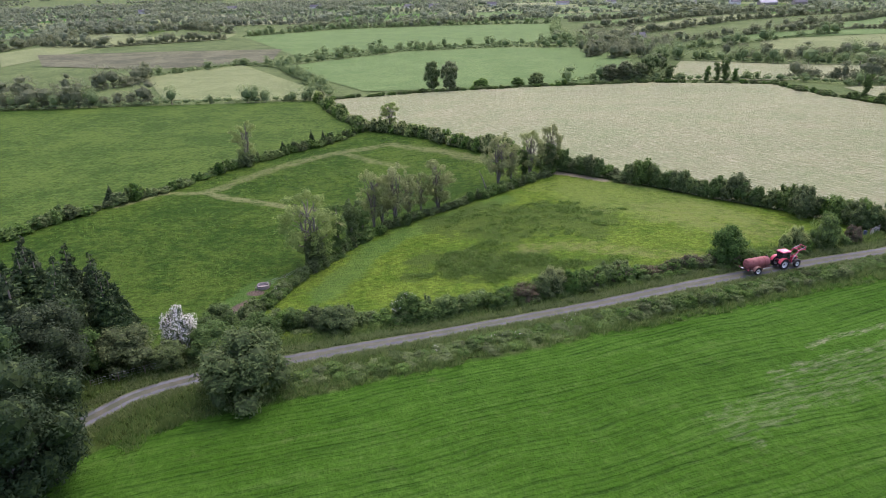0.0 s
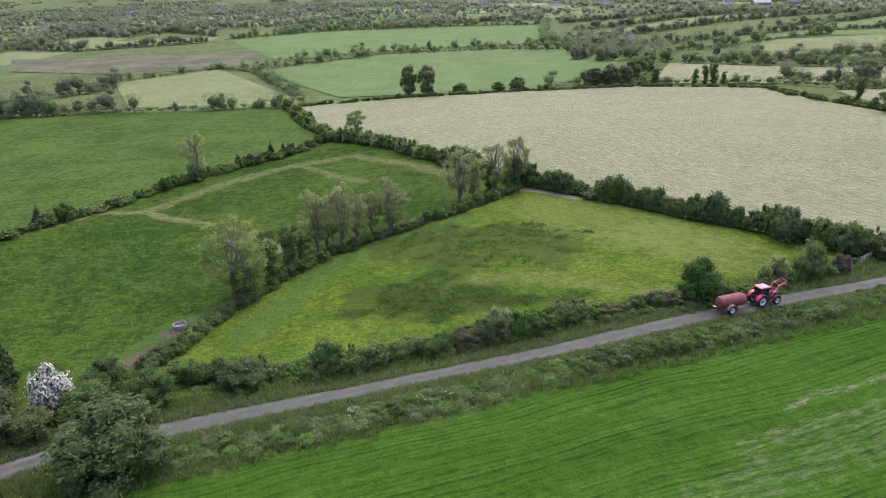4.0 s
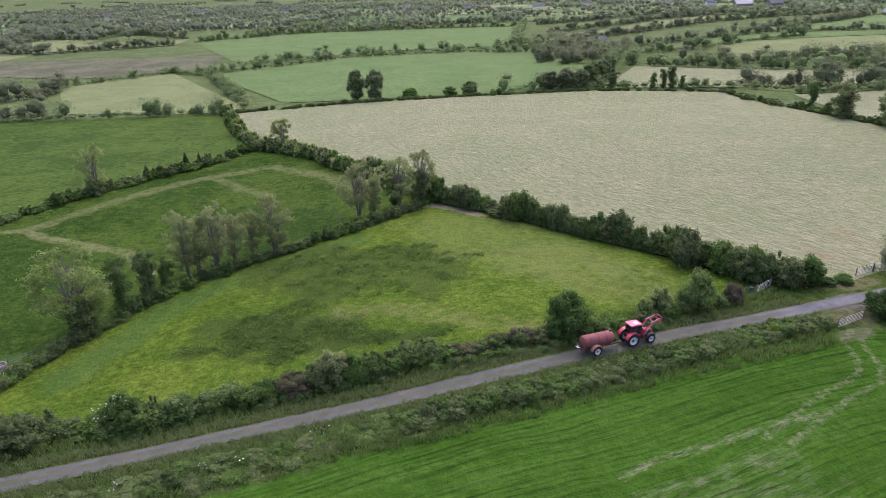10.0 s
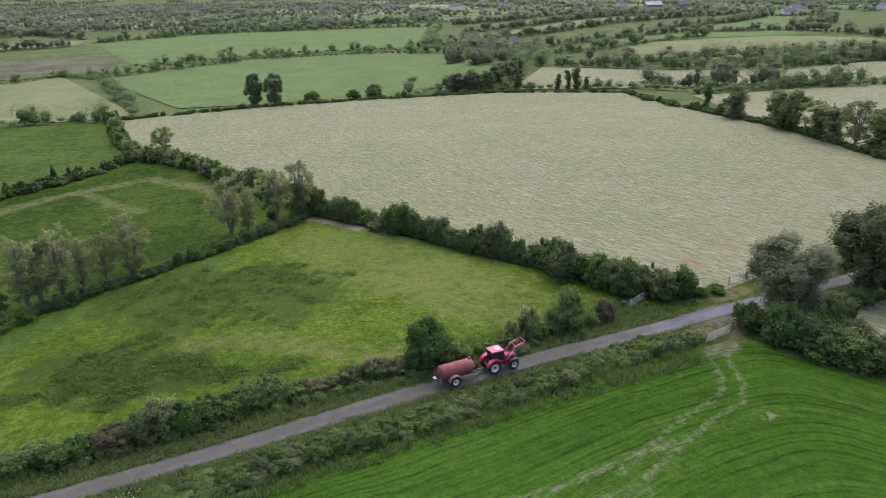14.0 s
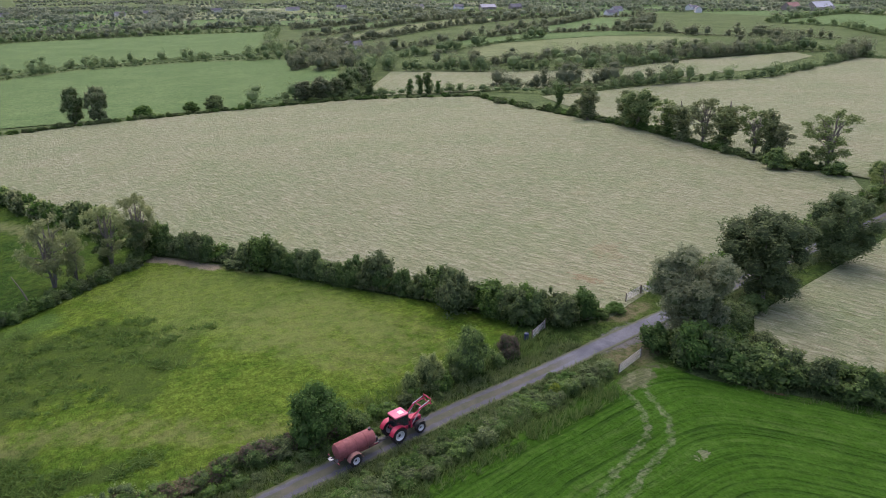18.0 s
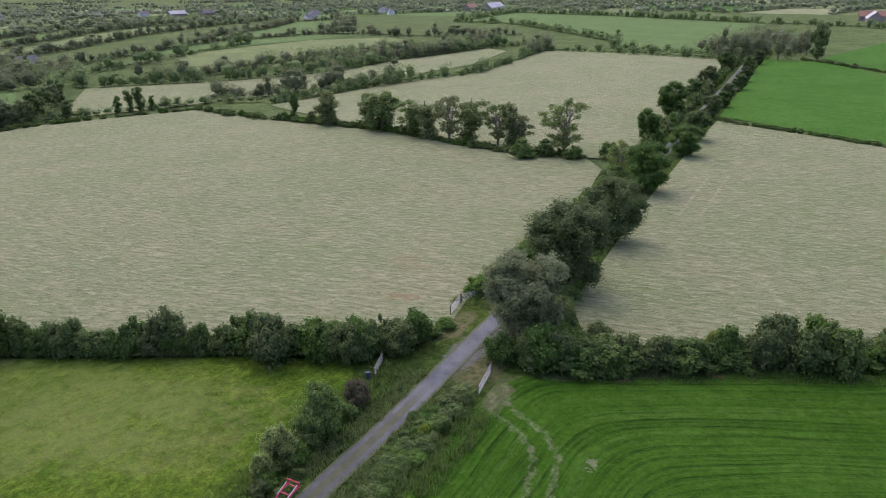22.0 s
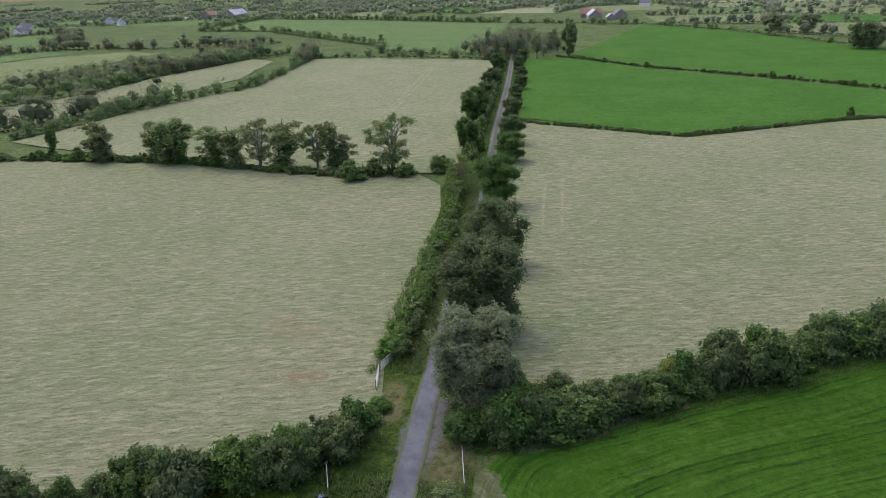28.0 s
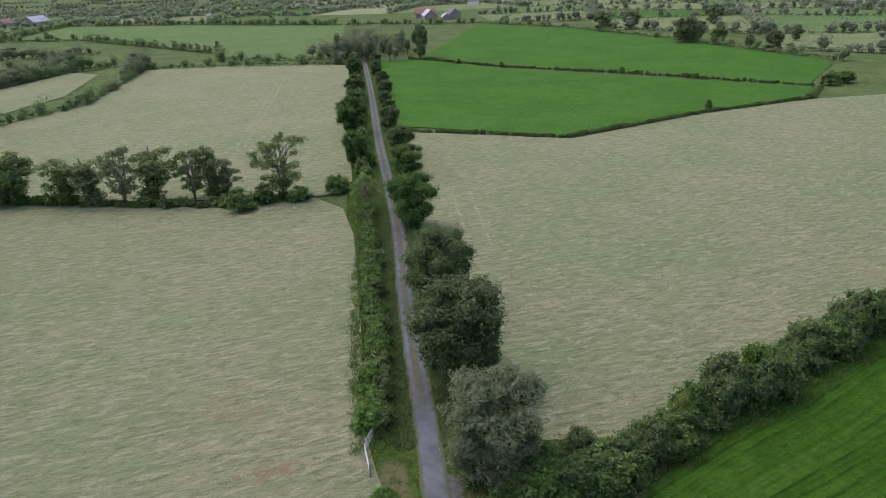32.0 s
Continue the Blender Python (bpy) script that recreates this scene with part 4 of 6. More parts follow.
band("lane", LANE, -1.35, 1.35, M["tarmac"], 0.01, "narrow worn tarmac farm lane", lambda k: 0.04 * (1 - (2 * k - 1) ** 2))

# ---------------------------------------------------------------- hedges near the lane
hedge("dark overgrown bramble and thorn hedge along the lane", LANE_N[:5], 3.8, 2.7, ("hedge", "bramble", "hedge", "tree"), 1.0, "fine", vary=0.5)
hedge("dark red-leaved low thorn hedge beside the lane", LANE_N[3:7], 2.8, 2.1, ("brown", "hedge", "brown", "bramble"), 0.9, "fine")
hedge("thin thorn hedge with gaps by the lane", LANE_N[6:], 2.4, 2.0, ("hedge", "bramble"), 1.2, "fine", gaps=0.15)
BANK = [(x, y + 1.4) for x, y in VERGE_S[1:]]
hedge("ragged bramble clumps in long grass on the lane bank", BANK[:4], 2.6, 0.6, ("bramble", "hedge"), 1.0, "fine", vary=0.7, gaps=0.2)
hedge("low bramble hedge between lane and mown field", BANK[3:], 2.3, 1.1, ("bramble", "bramble", "hedge"), 0.95, "fine", vary=0.5, gaps=0.1)
hedge("dense brambles and thorn on the lane bank", [(x + 0.3, y + 1.8) for x, y in BANK[3:]], 2.6, 1.2, ("bramble", "bramble", "hedge"), 1.05, "fine", vary=0.45, gaps=0.06)
hedge("scattered brambles on the grassy lane bank", [(x + 0.3, y + 1.9) for x, y in BANK[:4]], 2.8, 0.75, ("bramble", "bramble", "hedge"), 1.0, "fine", vary=0.7, gaps=0.15)
hedge("tangle of brambles along the lane bank", [(x + 0.5, y + 3.4) for x, y in BANK[3:-1]], 1.5, 0.6, ("bramble",), 1.5, "fine", vary=0.5, gaps=0.35)
hedge("low brambles between lane and thorn hedge", [(x + 0.4, y - 2.0) for x, y in LANE_N[:-1]], 1.9, 0.8, ("bramble", "bramble", "hedge"), 1.5, "fine", vary=0.6, gaps=0.3)
hedge("overgrown thorn hedge under a row of trees", TREELINE, 2.8, 1.9, ("hedge", "bramble", "tree"), 1.1, "fine", vary=0.6)
hedge("tall dense thorn hedge beside the hay field", TOP[:5], 3.6, 4.5, ("hedge", "tree", "tree"), 1.5, "fine", 0.55)
hedge("tall broad thorn hedge beside the hay field", TOP[4:6], 5.0, 6.0, ("tree", "tree", "hedge"), 1.3, "fine", 0.35)
hedge("low hedge end beside the lane", TOP[5:7] + [(85, 119.2)], 4.4, 4.6, ("hedge", "tree"), 1.2, "fine")
lone_bush("hedge", 96.2, 105.2, 5.4, 4.4, "dense thorn bush at the end of the hedge")
lone_bush("hedge", 99.6, 102.0, 5.0, 4.2, "dense thorn bush in the hedge")
lone_bush("tree", 100.4, 108.6, 5.6, 4.0, "dark bush under the lane trees")
lone_bush("hedge", 104.4, 111.6, 5.0, 3.2, "green bush under the lane trees")
lone_bush("tree", 108.6, 113.2, 4.6, 2.8, "dark bush under the lane trees")
lone_bush("hedge", 118.5, 117.4, 4.6, 2.6, "green bush under the lane trees")
lone_bush("bramble", 90.6, 120.0, 3.0, 1.5, "low bramble bush by the hay field gate")
lone_bush("bramble", 88.0, 119.4, 2.6, 1.3, "low bramble bush by the hay field gate")
lone_bush("lime", 107.2, 90.6, 3.0, 4.4, "bright yellow-green shrub in the thorn hedge")
lone_bush("lime", 92.6, 106.6, 2.6, 2.6, "bright yellow-green bush in the thorn hedge")
lone_bush("lime", 62.5, 138.6, 2.6, 3.0, "bright yellow-green bush in the thorn hedge")
lone_bush("ash", 57.4, 110.2, 2.6, 3.4, "pale green sapling bush beside the lane")
lone_bush("lime", 72.5, 104.2, 1.5, 1.6, "small bright green shrub on the lane bank")
lone_bush("bramble", 87.0, 121.8, 2.4, 1.5, "low bramble bush beside the lane")
lone_bush("brown", 84.5, 121.0, 2.2, 1.4, "low brownish bush beside the lane")
dead = thing("dead_trunk", "pale leaning dead tree stem in the hedge", "tree", pose(10.4, 158.4, land(10.4, 158.4) - 0.2))
under("stem", wood_mesh("stem", [([(0, 0, 0), (-0.7, 0.2, 2.2), (-1.7, 0.3, 4.6)], [0.16, 0.13, 0.06])]), dead, None, "bleached bare stem")
hedge("broad mixed thorn hedge between mown field and hay", SOUTH, 5.4, 5.0, ("hedge", "tree", "tree", "tree", "hedge", "tree", "hedge", "tree", "bramble", "tree"), 1.2, "fine", 0.5)
hedge("long low hedge across the pasture", WEST, 3.8, 2.5, ("hedge", "bramble"), 1.7, True, 0.6)
hedge("scrubby thorn hedge around the hay field corner", CORNER, 4.5, 3.6, ("hedge", "ash", "hedge"), 1.7, True, 0.5)
hedge("clipped green hedge beside the tree-lined lane", [(101, 123.4), (120.5, 129.3), (150, 139), (172, 146.6)], 3.4, 2.6, ("hedge", "bramble", "hedge"), 0.95, vary=0.15)
hedge("overgrown shrubby hedge between lane and far hay field", [(200, 156.3), (239, 170), (292, 188.5), (338, 204.5), (397, 225.5), (440, 241)], 3.6, 3.0, ("hedge", "field", "bramble"), 2.0, True, 0.5)
hedge("shrubby hedge between lane and bright field", [(262, 168.4), (292, 178), (338, 194), (397, 215), (440, 230.5)], 3.0, 2.2, ("hedge", "field", "bramble"), 2.2, True, 0.5, gaps=0.15)
hedge("low hedge under a row of trees", EAST[1:], 3.6, 2.0, ("hedge", "bramble"), 1.8, True, 0.5)
hedge("low scrub hedge behind the hay field", EAST[:2], 4.0, 2.0, ("hedge", "bramble"), 2.2, True, 0.5, gaps=0.15)
hedge("thorn hedge behind the hay field", NORTH, 3.5, 1.6, ("hedge", "bramble"), 2.4, True, 0.6, gaps=0.1)
hedge("low grassy hedge bank around a bright field", [(254, 160), (247, 110), (260, 94.5), (286, 67.5), (314, 27), (340, 17)], 2.6, 1.3, ("bramble", "hedge"), 1.7, True, 0.3)
hedge("low hedge between two bright fields", [(455, 213), (446, 196), (413, 151), (384, 90), (342, 18)], 2.6, 1.5, ("bramble", "hedge"), 2.2, True, 0.4)

# ---------------------------------------------------------------- trees and bushes near the lane
lone_bush("tree", 46.2, 106.3, 7.0, 6.6, "large round dark green bush beside the lane")
lone_bush("hedge", 65.3, 112.5, 5.6, 6.2, "rounded green thorn bush beside the lane")
lone_bush("ash", 60.0, 111.6, 4.0, 4.4, "pale green bush beside the lane")
lone_bush("brown", 71.3, 113.8, 3.0, 3.6, "small dark red-leaved bush by the lane")
lone_bush("brown", 12.0, 95.5, 4.2, 3.2, "brownish thorn bush in the lane hedge")
lone_bush("ash", 16.5, 97.6, 5.0, 4.6, "grey-green bush in the lane hedge")
lone_bush("tree", -5.5, 89.6, 5.4, 4.6, "dark elder bush with white flower heads")
lone_bush("tree", -15, 86, 6.0, 4.0, "dark bush in the lane hedge")
tree("willow", 95.6, 110.0, 12.2, 11.4, "grey-green willow standing by the field gates")
for x_, y_, h_, w_ in ((112.8, 116.2, 13.2, 12.6), (134.4, 123.0, 11.8, 11.0), (166.5, 135.2, 11.0, 10.2), (203, 146, 8.0, 9.0), (222, 153, 8.6, 8.2), (257, 166.5, 7.6, 7.2),
                       (212, 162.5, 9.4, 7.6), (251, 177.5, 11.6, 11.2)):
    tree("round", x_, y_, h_ * 1.04, w_ * 1.08, "dark green broadleaf tree beside the lane", group="trees along the lane")
for x_, y_, h_, w_ in ((322, 200.5, 9.4, 9.6), (383, 222, 9.8, 9), (325, 188, 6.6, 7), (382, 210, 8.4, 7.8), (290, 190, 8, 8), (280, 173, 6, 6), (350, 197, 7, 7), (300, 181, 6, 6),
                       (420, 222, 8, 8), (440, 243, 9, 9)):
    tree("round", x_, y_, h_, w_, "green tree beside the lane", light=True, group="trees along the lane")
tree("open", 175, 147.6, 8.4, 7.2, "slender pale green young tree beside the lane")
lone_bush("hedge", 188, 159, 6.8, 4.6, "dark bush at the end of the tree row")
tree("open", 182.5, 170.3, 14.2, 14.2, "lone broad open-crowned tree at the end of a row", leaf=L["field"])
for x_, y_, h_, w_ in ((172, 234, 13.2, 10), (172.4, 219.3, 11.3, 7.4), (173, 213, 12.2, 7.2), (174.3, 205.5, 13, 7.6), (175.8, 198.8, 13.9, 8.4), (179.2, 190.7, 11.6, 6.6),
                       (179.6, 185.9, 12.9, 6.0), (179.9, 182.5, 9.6, 4.6), (171.7, 240, 12, 6), (168.6, 258.4, 12.4, 8), (170, 262, 10.5, 6)):
    tree(PICK.choice(("ivy", "open", "round", "ivy")), x_, y_, h_, w_ * 1.4, "ivy-clad field tree with an uneven crown", light=True, group="trees between the hay fields", leaf=L["field"])
tree("ivy", 170, 282.5, 12.4, 5.0, "narrow ivy-covered tree standing alone", light=True)
for x_, y_, w_, h_ in ((172.4, 175.5, 7.4, 5.6), (178.3, 172.6, 6, 4.8), (180.5, 165.2, 6, 3.8), (169.5, 270, 5, 4.6), (164.5, 300, 6, 3), (162, 318, 7, 3)):
    lone_bush("hedge", x_, y_, w_, h_, "dark thorn bush at the foot of the tree row", True)
tree("open", -23.7, 118.8, 13.8, 12.4, "pale green ash tree with an ivy-clad foot in the meadow hedge", leaf=L["ash"])
lone_bush("tree", -23.3, 118.2, 4.6, 7.0, "dark ivy and thorn round the foot of an ash tree")
for x_, y_, h_, w_ in ((-20.1, 124.8, 9.6, 4.6), (-17.9, 129.6, 9.8, 4.8), (-16.3, 133.0, 6.4, 3.4)):
    tree("ivy", x_, y_, h_, w_, "dark ivy-covered stump of a tree", group="trees of the meadow hedge")
for x_, y_, h_, w_ in ((-14.4, 138.6, 12.4, 8.2), (-12.6, 139.4, 11.0, 6.0), (-10.2, 141.2, 12.2, 7.8), (-7.2, 143.0, 9.6, 5.6), (-4.6, 146.0, 8.8, 5.0), (-0.9, 147.6, 10.6, 9.2), (13.4, 162.6, 12.0, 8.6), (16.6, 163.6, 9.0, 5.6),
                       (21.8, 167.6, 11.0, 7.8), (26.7, 168.0, 12.0, 6.6)):
    tree("open", x_, y_, h_, w_, "thin pale ash tree with bare stems in the meadow hedge", group="trees of the meadow hedge", leaf=L["ash"])
tree("ivy", 26.2, 167.2, 8.2, 3.6, "ivy-clad stem in the meadow hedge", group="trees of the meadow hedge")
tree("ivy", 20.4, 169, 6.4, 3.6, "ivy-clad tree in the hedge corner")
tree("open", -55.6, 195.4, 12.4, 9.0, "tall pale tree in a low hedge", leaf=L["ash"])
lone_bush("hedge", -55.0, 194.6, 5.0, 4.6, "dark thorn bush at the foot of a pale tree", True)
tree("open", -17.6, 241, 9.8, 7.4, "small open-crowned tree in the hedge", light=True)
for x_, y_, h_, w_ in ((-41.5, 221.6, 5, 2.2), (-38, 222.7, 4.4, 2.2), (-48.3, 210, 4, 2.6), (-79, 160, 4.6, 2.8)):
    tree("conifer", x_, y_, h_, w_, "small dark cypress in a hedge", light=True)
lone_bush("bloom", -34.1, 80.3, 5.2, 6.6, "hawthorn in full white blossom", name="hawthorn")
tree("round", -38.5, 51.5, 15.5, 12.5, "tall dark broadleaf tree beside the lane", leaf=L["conifer"])
tree("round", -46, 60, 14.5, 11, "tall dark broadleaf tree beside the lane", leaf=L["conifer"])
tree("round", -47, 44, 14.5, 11, "tall dark broadleaf tree beside the lane", leaf=L["conifer"])
lone_bush("tree", -23.0, 69.6, 12.0, 8.6, "big rounded bush at the bend of the lane")
tree("round", -44, 68.5, 12.5, 10, "tall dark broadleaf tree beside the lane", leaf=L["conifer"])
tree("round", -52, 64, 15, 12, "tall dark broadleaf tree beside the lane", leaf=L["conifer"])
tree("round", -52, 52, 15.5, 12.5, "tall dark broadleaf tree beside the lane", leaf=L["conifer"])
lone_bush("tree", -39.5, 76.5, 9.0, 5.6, "dark green bush behind the lane")
lone_bush("tree", -44.5, 74.8, 8.0, 6.4, "dark green bush behind the lane")
lone_bush("hedge", -34.2, 76.4, 5.6, 3.6, "green bush behind the lane")
lone_bush("tree", -24.5, 82.5, 6.6, 4.2, "dark bush behind the lane")
tree("round", -37.6, 55.0, 13.0, 9.0, "tall dark broadleaf tree beside the lane", leaf=L["conifer"])
lone_bush("tree", -29.5, 79.0, 7.5, 4.6, "green bush behind the lane")
lone_bush("tree", -31, 86, 6.5, 4.6, "dark bush behind the lane")
for x_, y_, h_, w_ in ((-49, 72, 14.5, 9), (-53, 81, 14, 9), (-50.5, 84, 12.5, 8), (-57, 79, 16, 10), (-58.5, 91, 14, 9), (-66.5, 88, 16, 10), (-52.6, 76.5, 15.5, 9.4), (-47.9, 79, 12.5, 7), (-44.5, 82.5, 10.5, 6), (-62, 85, 16, 9), (-54.3, 86, 13, 7.4), (-58, 72, 17, 9), (-66, 78, 17, 9), (-48, 88.5, 10, 6), (-72, 92, 16, 9), (-62, 96, 13, 8), (-46.5, 76, 12.5, 7.5), (-42.5, 79.5, 10.5, 6.5), (-50, 92, 11.5, 7), (-55, 95, 12.5, 7.5), (-45.5, 87, 9.5, 6)):
    tree("conifer", x_, y_, h_, w_, "dark green spruce in a small plantation", group="spruces west of the lane")

# ---------------------------------------------------------------- countryside further off
FIELDS = [F1, F2, F3, F4, HAY, EASTHAY]
TRACED = [[(-330, 300), (-330, 600), (-220, 760), (-120, 850), (150, 900), (150, 560), (420, 420), (430, 250), (480, 260), (500, 380), (640, 700), (900, 820), (900, 380), (770, 225),
           (420, -30), (330, -90), (200, -160), (-160, -160), (-240, 100)]]
MIDDLE = [(140, 420), (140, 900), (330, 1000), (700, 900), (640, 690), (500, 370), (430, 300), (400, 420)]
ROWS_DENSE = ([(186, 468), (214, 452), (239, 449), (264, 435), (280, 418), (304, 402), (352, 402), (400, 416), (450, 434)], [(290, 424), (330, 414), (370, 414), (430, 440)],
              [(180, 366), (205, 348), (232, 343), (262, 338)], [(442, 384), (420, 366), (390, 356)], [(100, 480), (120, 520), (130, 570), (128, 620)], [(112, 470), (140, 520), (150, 600)])
ROWS_OPEN = ([(260, 622), (275, 630), (322, 642), (374, 649), (426, 644)], [(427, 638), (452, 602), (455, 556), (475, 529), (520, 470)], [(330, 696), (440, 770), (546, 878), (610, 870)], [(460, 690), (540, 740), (610, 870)],
             [(150, 640), (200, 700), (300, 780), (420, 880), (560, 960)], [(160, 560), (215, 600), (260, 625)], [(150, 760), (260, 860), (380, 960), (560, 1060)], [(160, 900), (300, 1000), (460, 1120)],
             [(-360, 596), (-372, 696), (-382, 798), (-274, 892)], [(-350, 640), (-294, 622), (-206, 700)], [(-190, 300), (-175, 303), (-150, 304), (-123, 313)], [(-200, 310), (-160, 380), (-168, 407)],
             [(-170, 830), (-40, 878), (140, 1022)], [(-220, 780), (-290, 860), (-420, 930)])
for name_, pts_, mat_ in (("far_pasture", [(254, 583), (307, 572), (383, 590), (437, 550), (431, 516), (337, 485), (270, 476), (221, 471)], "pale"), ("far_pasture", [(330, 692), (546, 873), (605, 865), (462, 686), (347, 645)], "green"),
                          ("far_pasture", [(260, 626), (322, 638), (426, 640), (445, 600), (384, 594), (300, 580), (250, 590)], "green"), ("far_pasture", [(-352, 579), (-342, 725), (-216, 778), (-205, 697), (-294, 620), (-288, 472)], "pale"),
                          ("far_pasture", [(150, 720), (260, 840), (380, 940), (540, 950), (420, 890), (290, 790), (200, 710)], "pale"), ("far_pasture", [(160, 880), (300, 980), (460, 1100), (560, 1050), (380, 970), (260, 870)], "green"),
                          ("far_pasture", [(-170, 834), (-66, 1070), (178, 1380), (140, 1024), (-40, 880)], "green")):
    sheet(name_, pts_, M[mat_], 0.0, 40.0, "distant green pasture between hedgerows")
STEP_X, STEP_Y = 150.0, 120.0


def corner(i, j):
    r = random.Random(i * 7919 + j * 104729 + 5)
    return (i * STEP_X + r.uniform(-40, 40) + 30 * math.sin(j * 1.3), j * STEP_Y + r.uniform(-32, 32) + 24 * math.sin(i * 0.9))


cells, slots, far_edges, verts = [], [], set(), []
for i in range(-16, 20):
    for j in range(-10, 20):
        quad = [corner(i, j), corner(i + 1, j), corner(i + 1, j + 1), corner(i, j + 1)]
        cx, cy = sum(p[0] for p in quad) / 4, sum(p[1] for p in quad) / 4
        if any(inside(px, py, TRACED[0]) for px, py in quad + [(cx, cy)]) or math.hypot(cx - 40, cy - 60) > 2050 or cy < -cx * 0.35 - 60 or cx < -cy * 0.85 - 60 or inside(cx, cy, MIDDLE):
            continue
        cells.append([len(verts) + n for n in range(4)])
        verts += [(px, py, land(px, py) - 0.1) for px, py in quad]
        slots.append(random.Random(i * 31 + j * 17).choice((0, 0, 1, 1, 2, 3, 4)))
        far_edges |= {(quad[0], quad[1]), (quad[0], quad[3])}
tagged(new("far_fields", mesh_of("far_fields", verts, cells, [M["green"], M["pale"], M["vivid"], M["rough"], M["hay"]], slots)), "patchwork of distant green and pale fields", "", "", "structure")


def small_tree(rng, x, y, tall, wide, count, size, hearts=2):
    """Leaf sprays and a trunk for a tree far off."""
    blobs = []
    blobs.append((0, 0, tall * 0.42, wide * 0.42, tall * 0.42))
    for n in range(4):
        a = n * 1.57 + rng.random()
        r = wide * 0.3 * rng.random()
        blobs.append((r * math.cos(a), r * math.sin(a), tall * rng.uniform(0.1, 0.8), wide * rng.uniform(0.24, 0.36), tall * rng.uniform(0.16, 0.24)))
    v, f = foliage(rng, blobs, int(count * (4.2 if size > 1.2 else 6.0)), size * (0.74 if size > 1.2 else 0.6), 0.0, 0.35)
    v2, f2 = cores(blobs[:hearts], 0.62)
    v3, f3 = tube([(0, 0, -0.3), (0, 0, tall * 0.5)], [tall * 0.028, tall * 0.015], 4)
    z = land(x, y)
    return [(v + [x, y, z], f.tolist(), 0), (v2 + [x, y, z], f2, 1), (np.array(v3) + [x, y, z], f3, 2)]


def mass(name, label, pieces, leaf):
    """Many far trees as one mass."""
    vs, fs, sl, at = [], [], [], 0
    for v, f, s in pieces:
        vs.append(v)
        fs += [[i + at for i in q] for q in f]
        sl += [s] * len(f)
        at += len(v)
    return tagged(new(name, mesh_of(name, np.concatenate(vs), fs, [leaf, leaf, M["bark"]], sl)), label, "", "", "stuff")


def far_line(points, spacing, tall, wide, chance, rng, count=46, size=1.1, low=2.4, hearts=2):
    """Hedge with trees in it, far off."""
    out = []
    for x, y, w in along(points, spacing):
        out += small_tree(rng, x + rng.normal() * 0.4, y + rng.normal() * 0.4, low * rng.uniform(0.7, 1.6), spacing * 1.5, count // 4, size, 1)[:2]
        if rng.random() < chance:
            t = tall * rng.choice((rng.uniform(0.4, 0.8), rng.uniform(0.8, 1.3)))
            out += small_tree(rng, x + rng.normal(), y + rng.normal(), t, wide * rng.uniform(0.9, 1.6) * t / tall, count, size, hearts)[:hearts + 1]
    return out


rng = np.random.default_rng(8)
pieces = []
for a, b in sorted(far_edges):
    mid = ((a[0] + b[0]) / 2, (a[1] + b[1]) / 2)
    d = math.hypot(*mid)
    if rng.random() < 0.12:
        continue
    wooded = mid[0] < 120 and mid[1] > 700
    pieces += far_line([a, b], 5.0 if d < 1000 else 7.5, 10.5, 9.0 if d < 1000 else 11.0, 0.9 if wooded else 0.68, rng, 18 if d < 1000 else 9, 1.7 if d < 1000 else 2.4, 2.4, 2 if d < 1000 else 1)
# The haze over these rows is in the leaf colour.
mass("distant_hedgerows", "distant hedgerows full of trees, their leaf greyed by painted haze", pieces, L["far"])

pieces = []
for line_, tall_, chance_ in (
        ([(-168, 407), (-128, 466), (-101, 449), (-49, 325)], 7, 0.5), ([(-128, 466), (-101, 460), (-72, 488), (-26, 541), (51, 563), (143, 545)], 8, 0.35),
        ([(-235, 290), (-162, 301), (-119, 307), (-54, 314)], 8, 0.6), ([(60, 356), (80, 366), (104, 372), (125, 410), (143, 470), (146, 545)], 10, 0.85),
        ([(96, 362), (110, 360)], 9, 0.9), ([(110, 362), (169, 355), (190, 340)], 5, 0.45), ([(190, 333), (246, 334), (305, 317), (360, 340), (417, 366)], 8, 0.8),
        ([(160, 452), (200, 432), (241, 408), (272, 394), (340, 402), (409, 410), (440, 400)], 10, 0.85), ([(417, 366), (432, 322), (432, 250)], 7, 0.6),
        ([(-195, 728), (-116, 824), (8, 866), (140, 878)], 9, 0.7), ([(140, 878), (110, 700), (104, 606), (146, 545)], 10, 0.8), ([(104, 606), (-17, 570), (-99, 511)], 8, 0.6),
        ([(749, 220), (776, 366)], 10, 0.6), ([(750, 216), (668, 130), (547, 52), (420, -14)], 7, 0.3), ([(653, 688), (650, 590), (506, 367), (459, 337), (459, 258)], 8, 0.7),
        ([(653, 690), (886, 800)], 9, 0.7), ([(886, 800), (849, 591), (776, 372)], 10, 0.75), ([(200, 470), (280, 450), (370, 460), (450, 440)], 9, 0.7), ([(150, 455), (170, 520), (240, 560), (330, 600)], 10, 0.8)):
    pieces += far_line(line_, 4.2, tall_, tall_ * 0.8, chance_ * 0.9, rng, 80, 0.85)
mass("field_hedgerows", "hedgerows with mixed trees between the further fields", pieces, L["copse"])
pieces = []
spots = 0
while spots < 1150:
    x, y = rng.uniform(-1000, 60), rng.uniform(760, 2100)
    if noise.noise((x * 0.006, y * 0.012, 0)) < 0.1:
        continue
    spots += 1
    pieces += small_tree(rng, x, y, rng.uniform(7, 13), rng.uniform(7, 12), 15, 2.0)
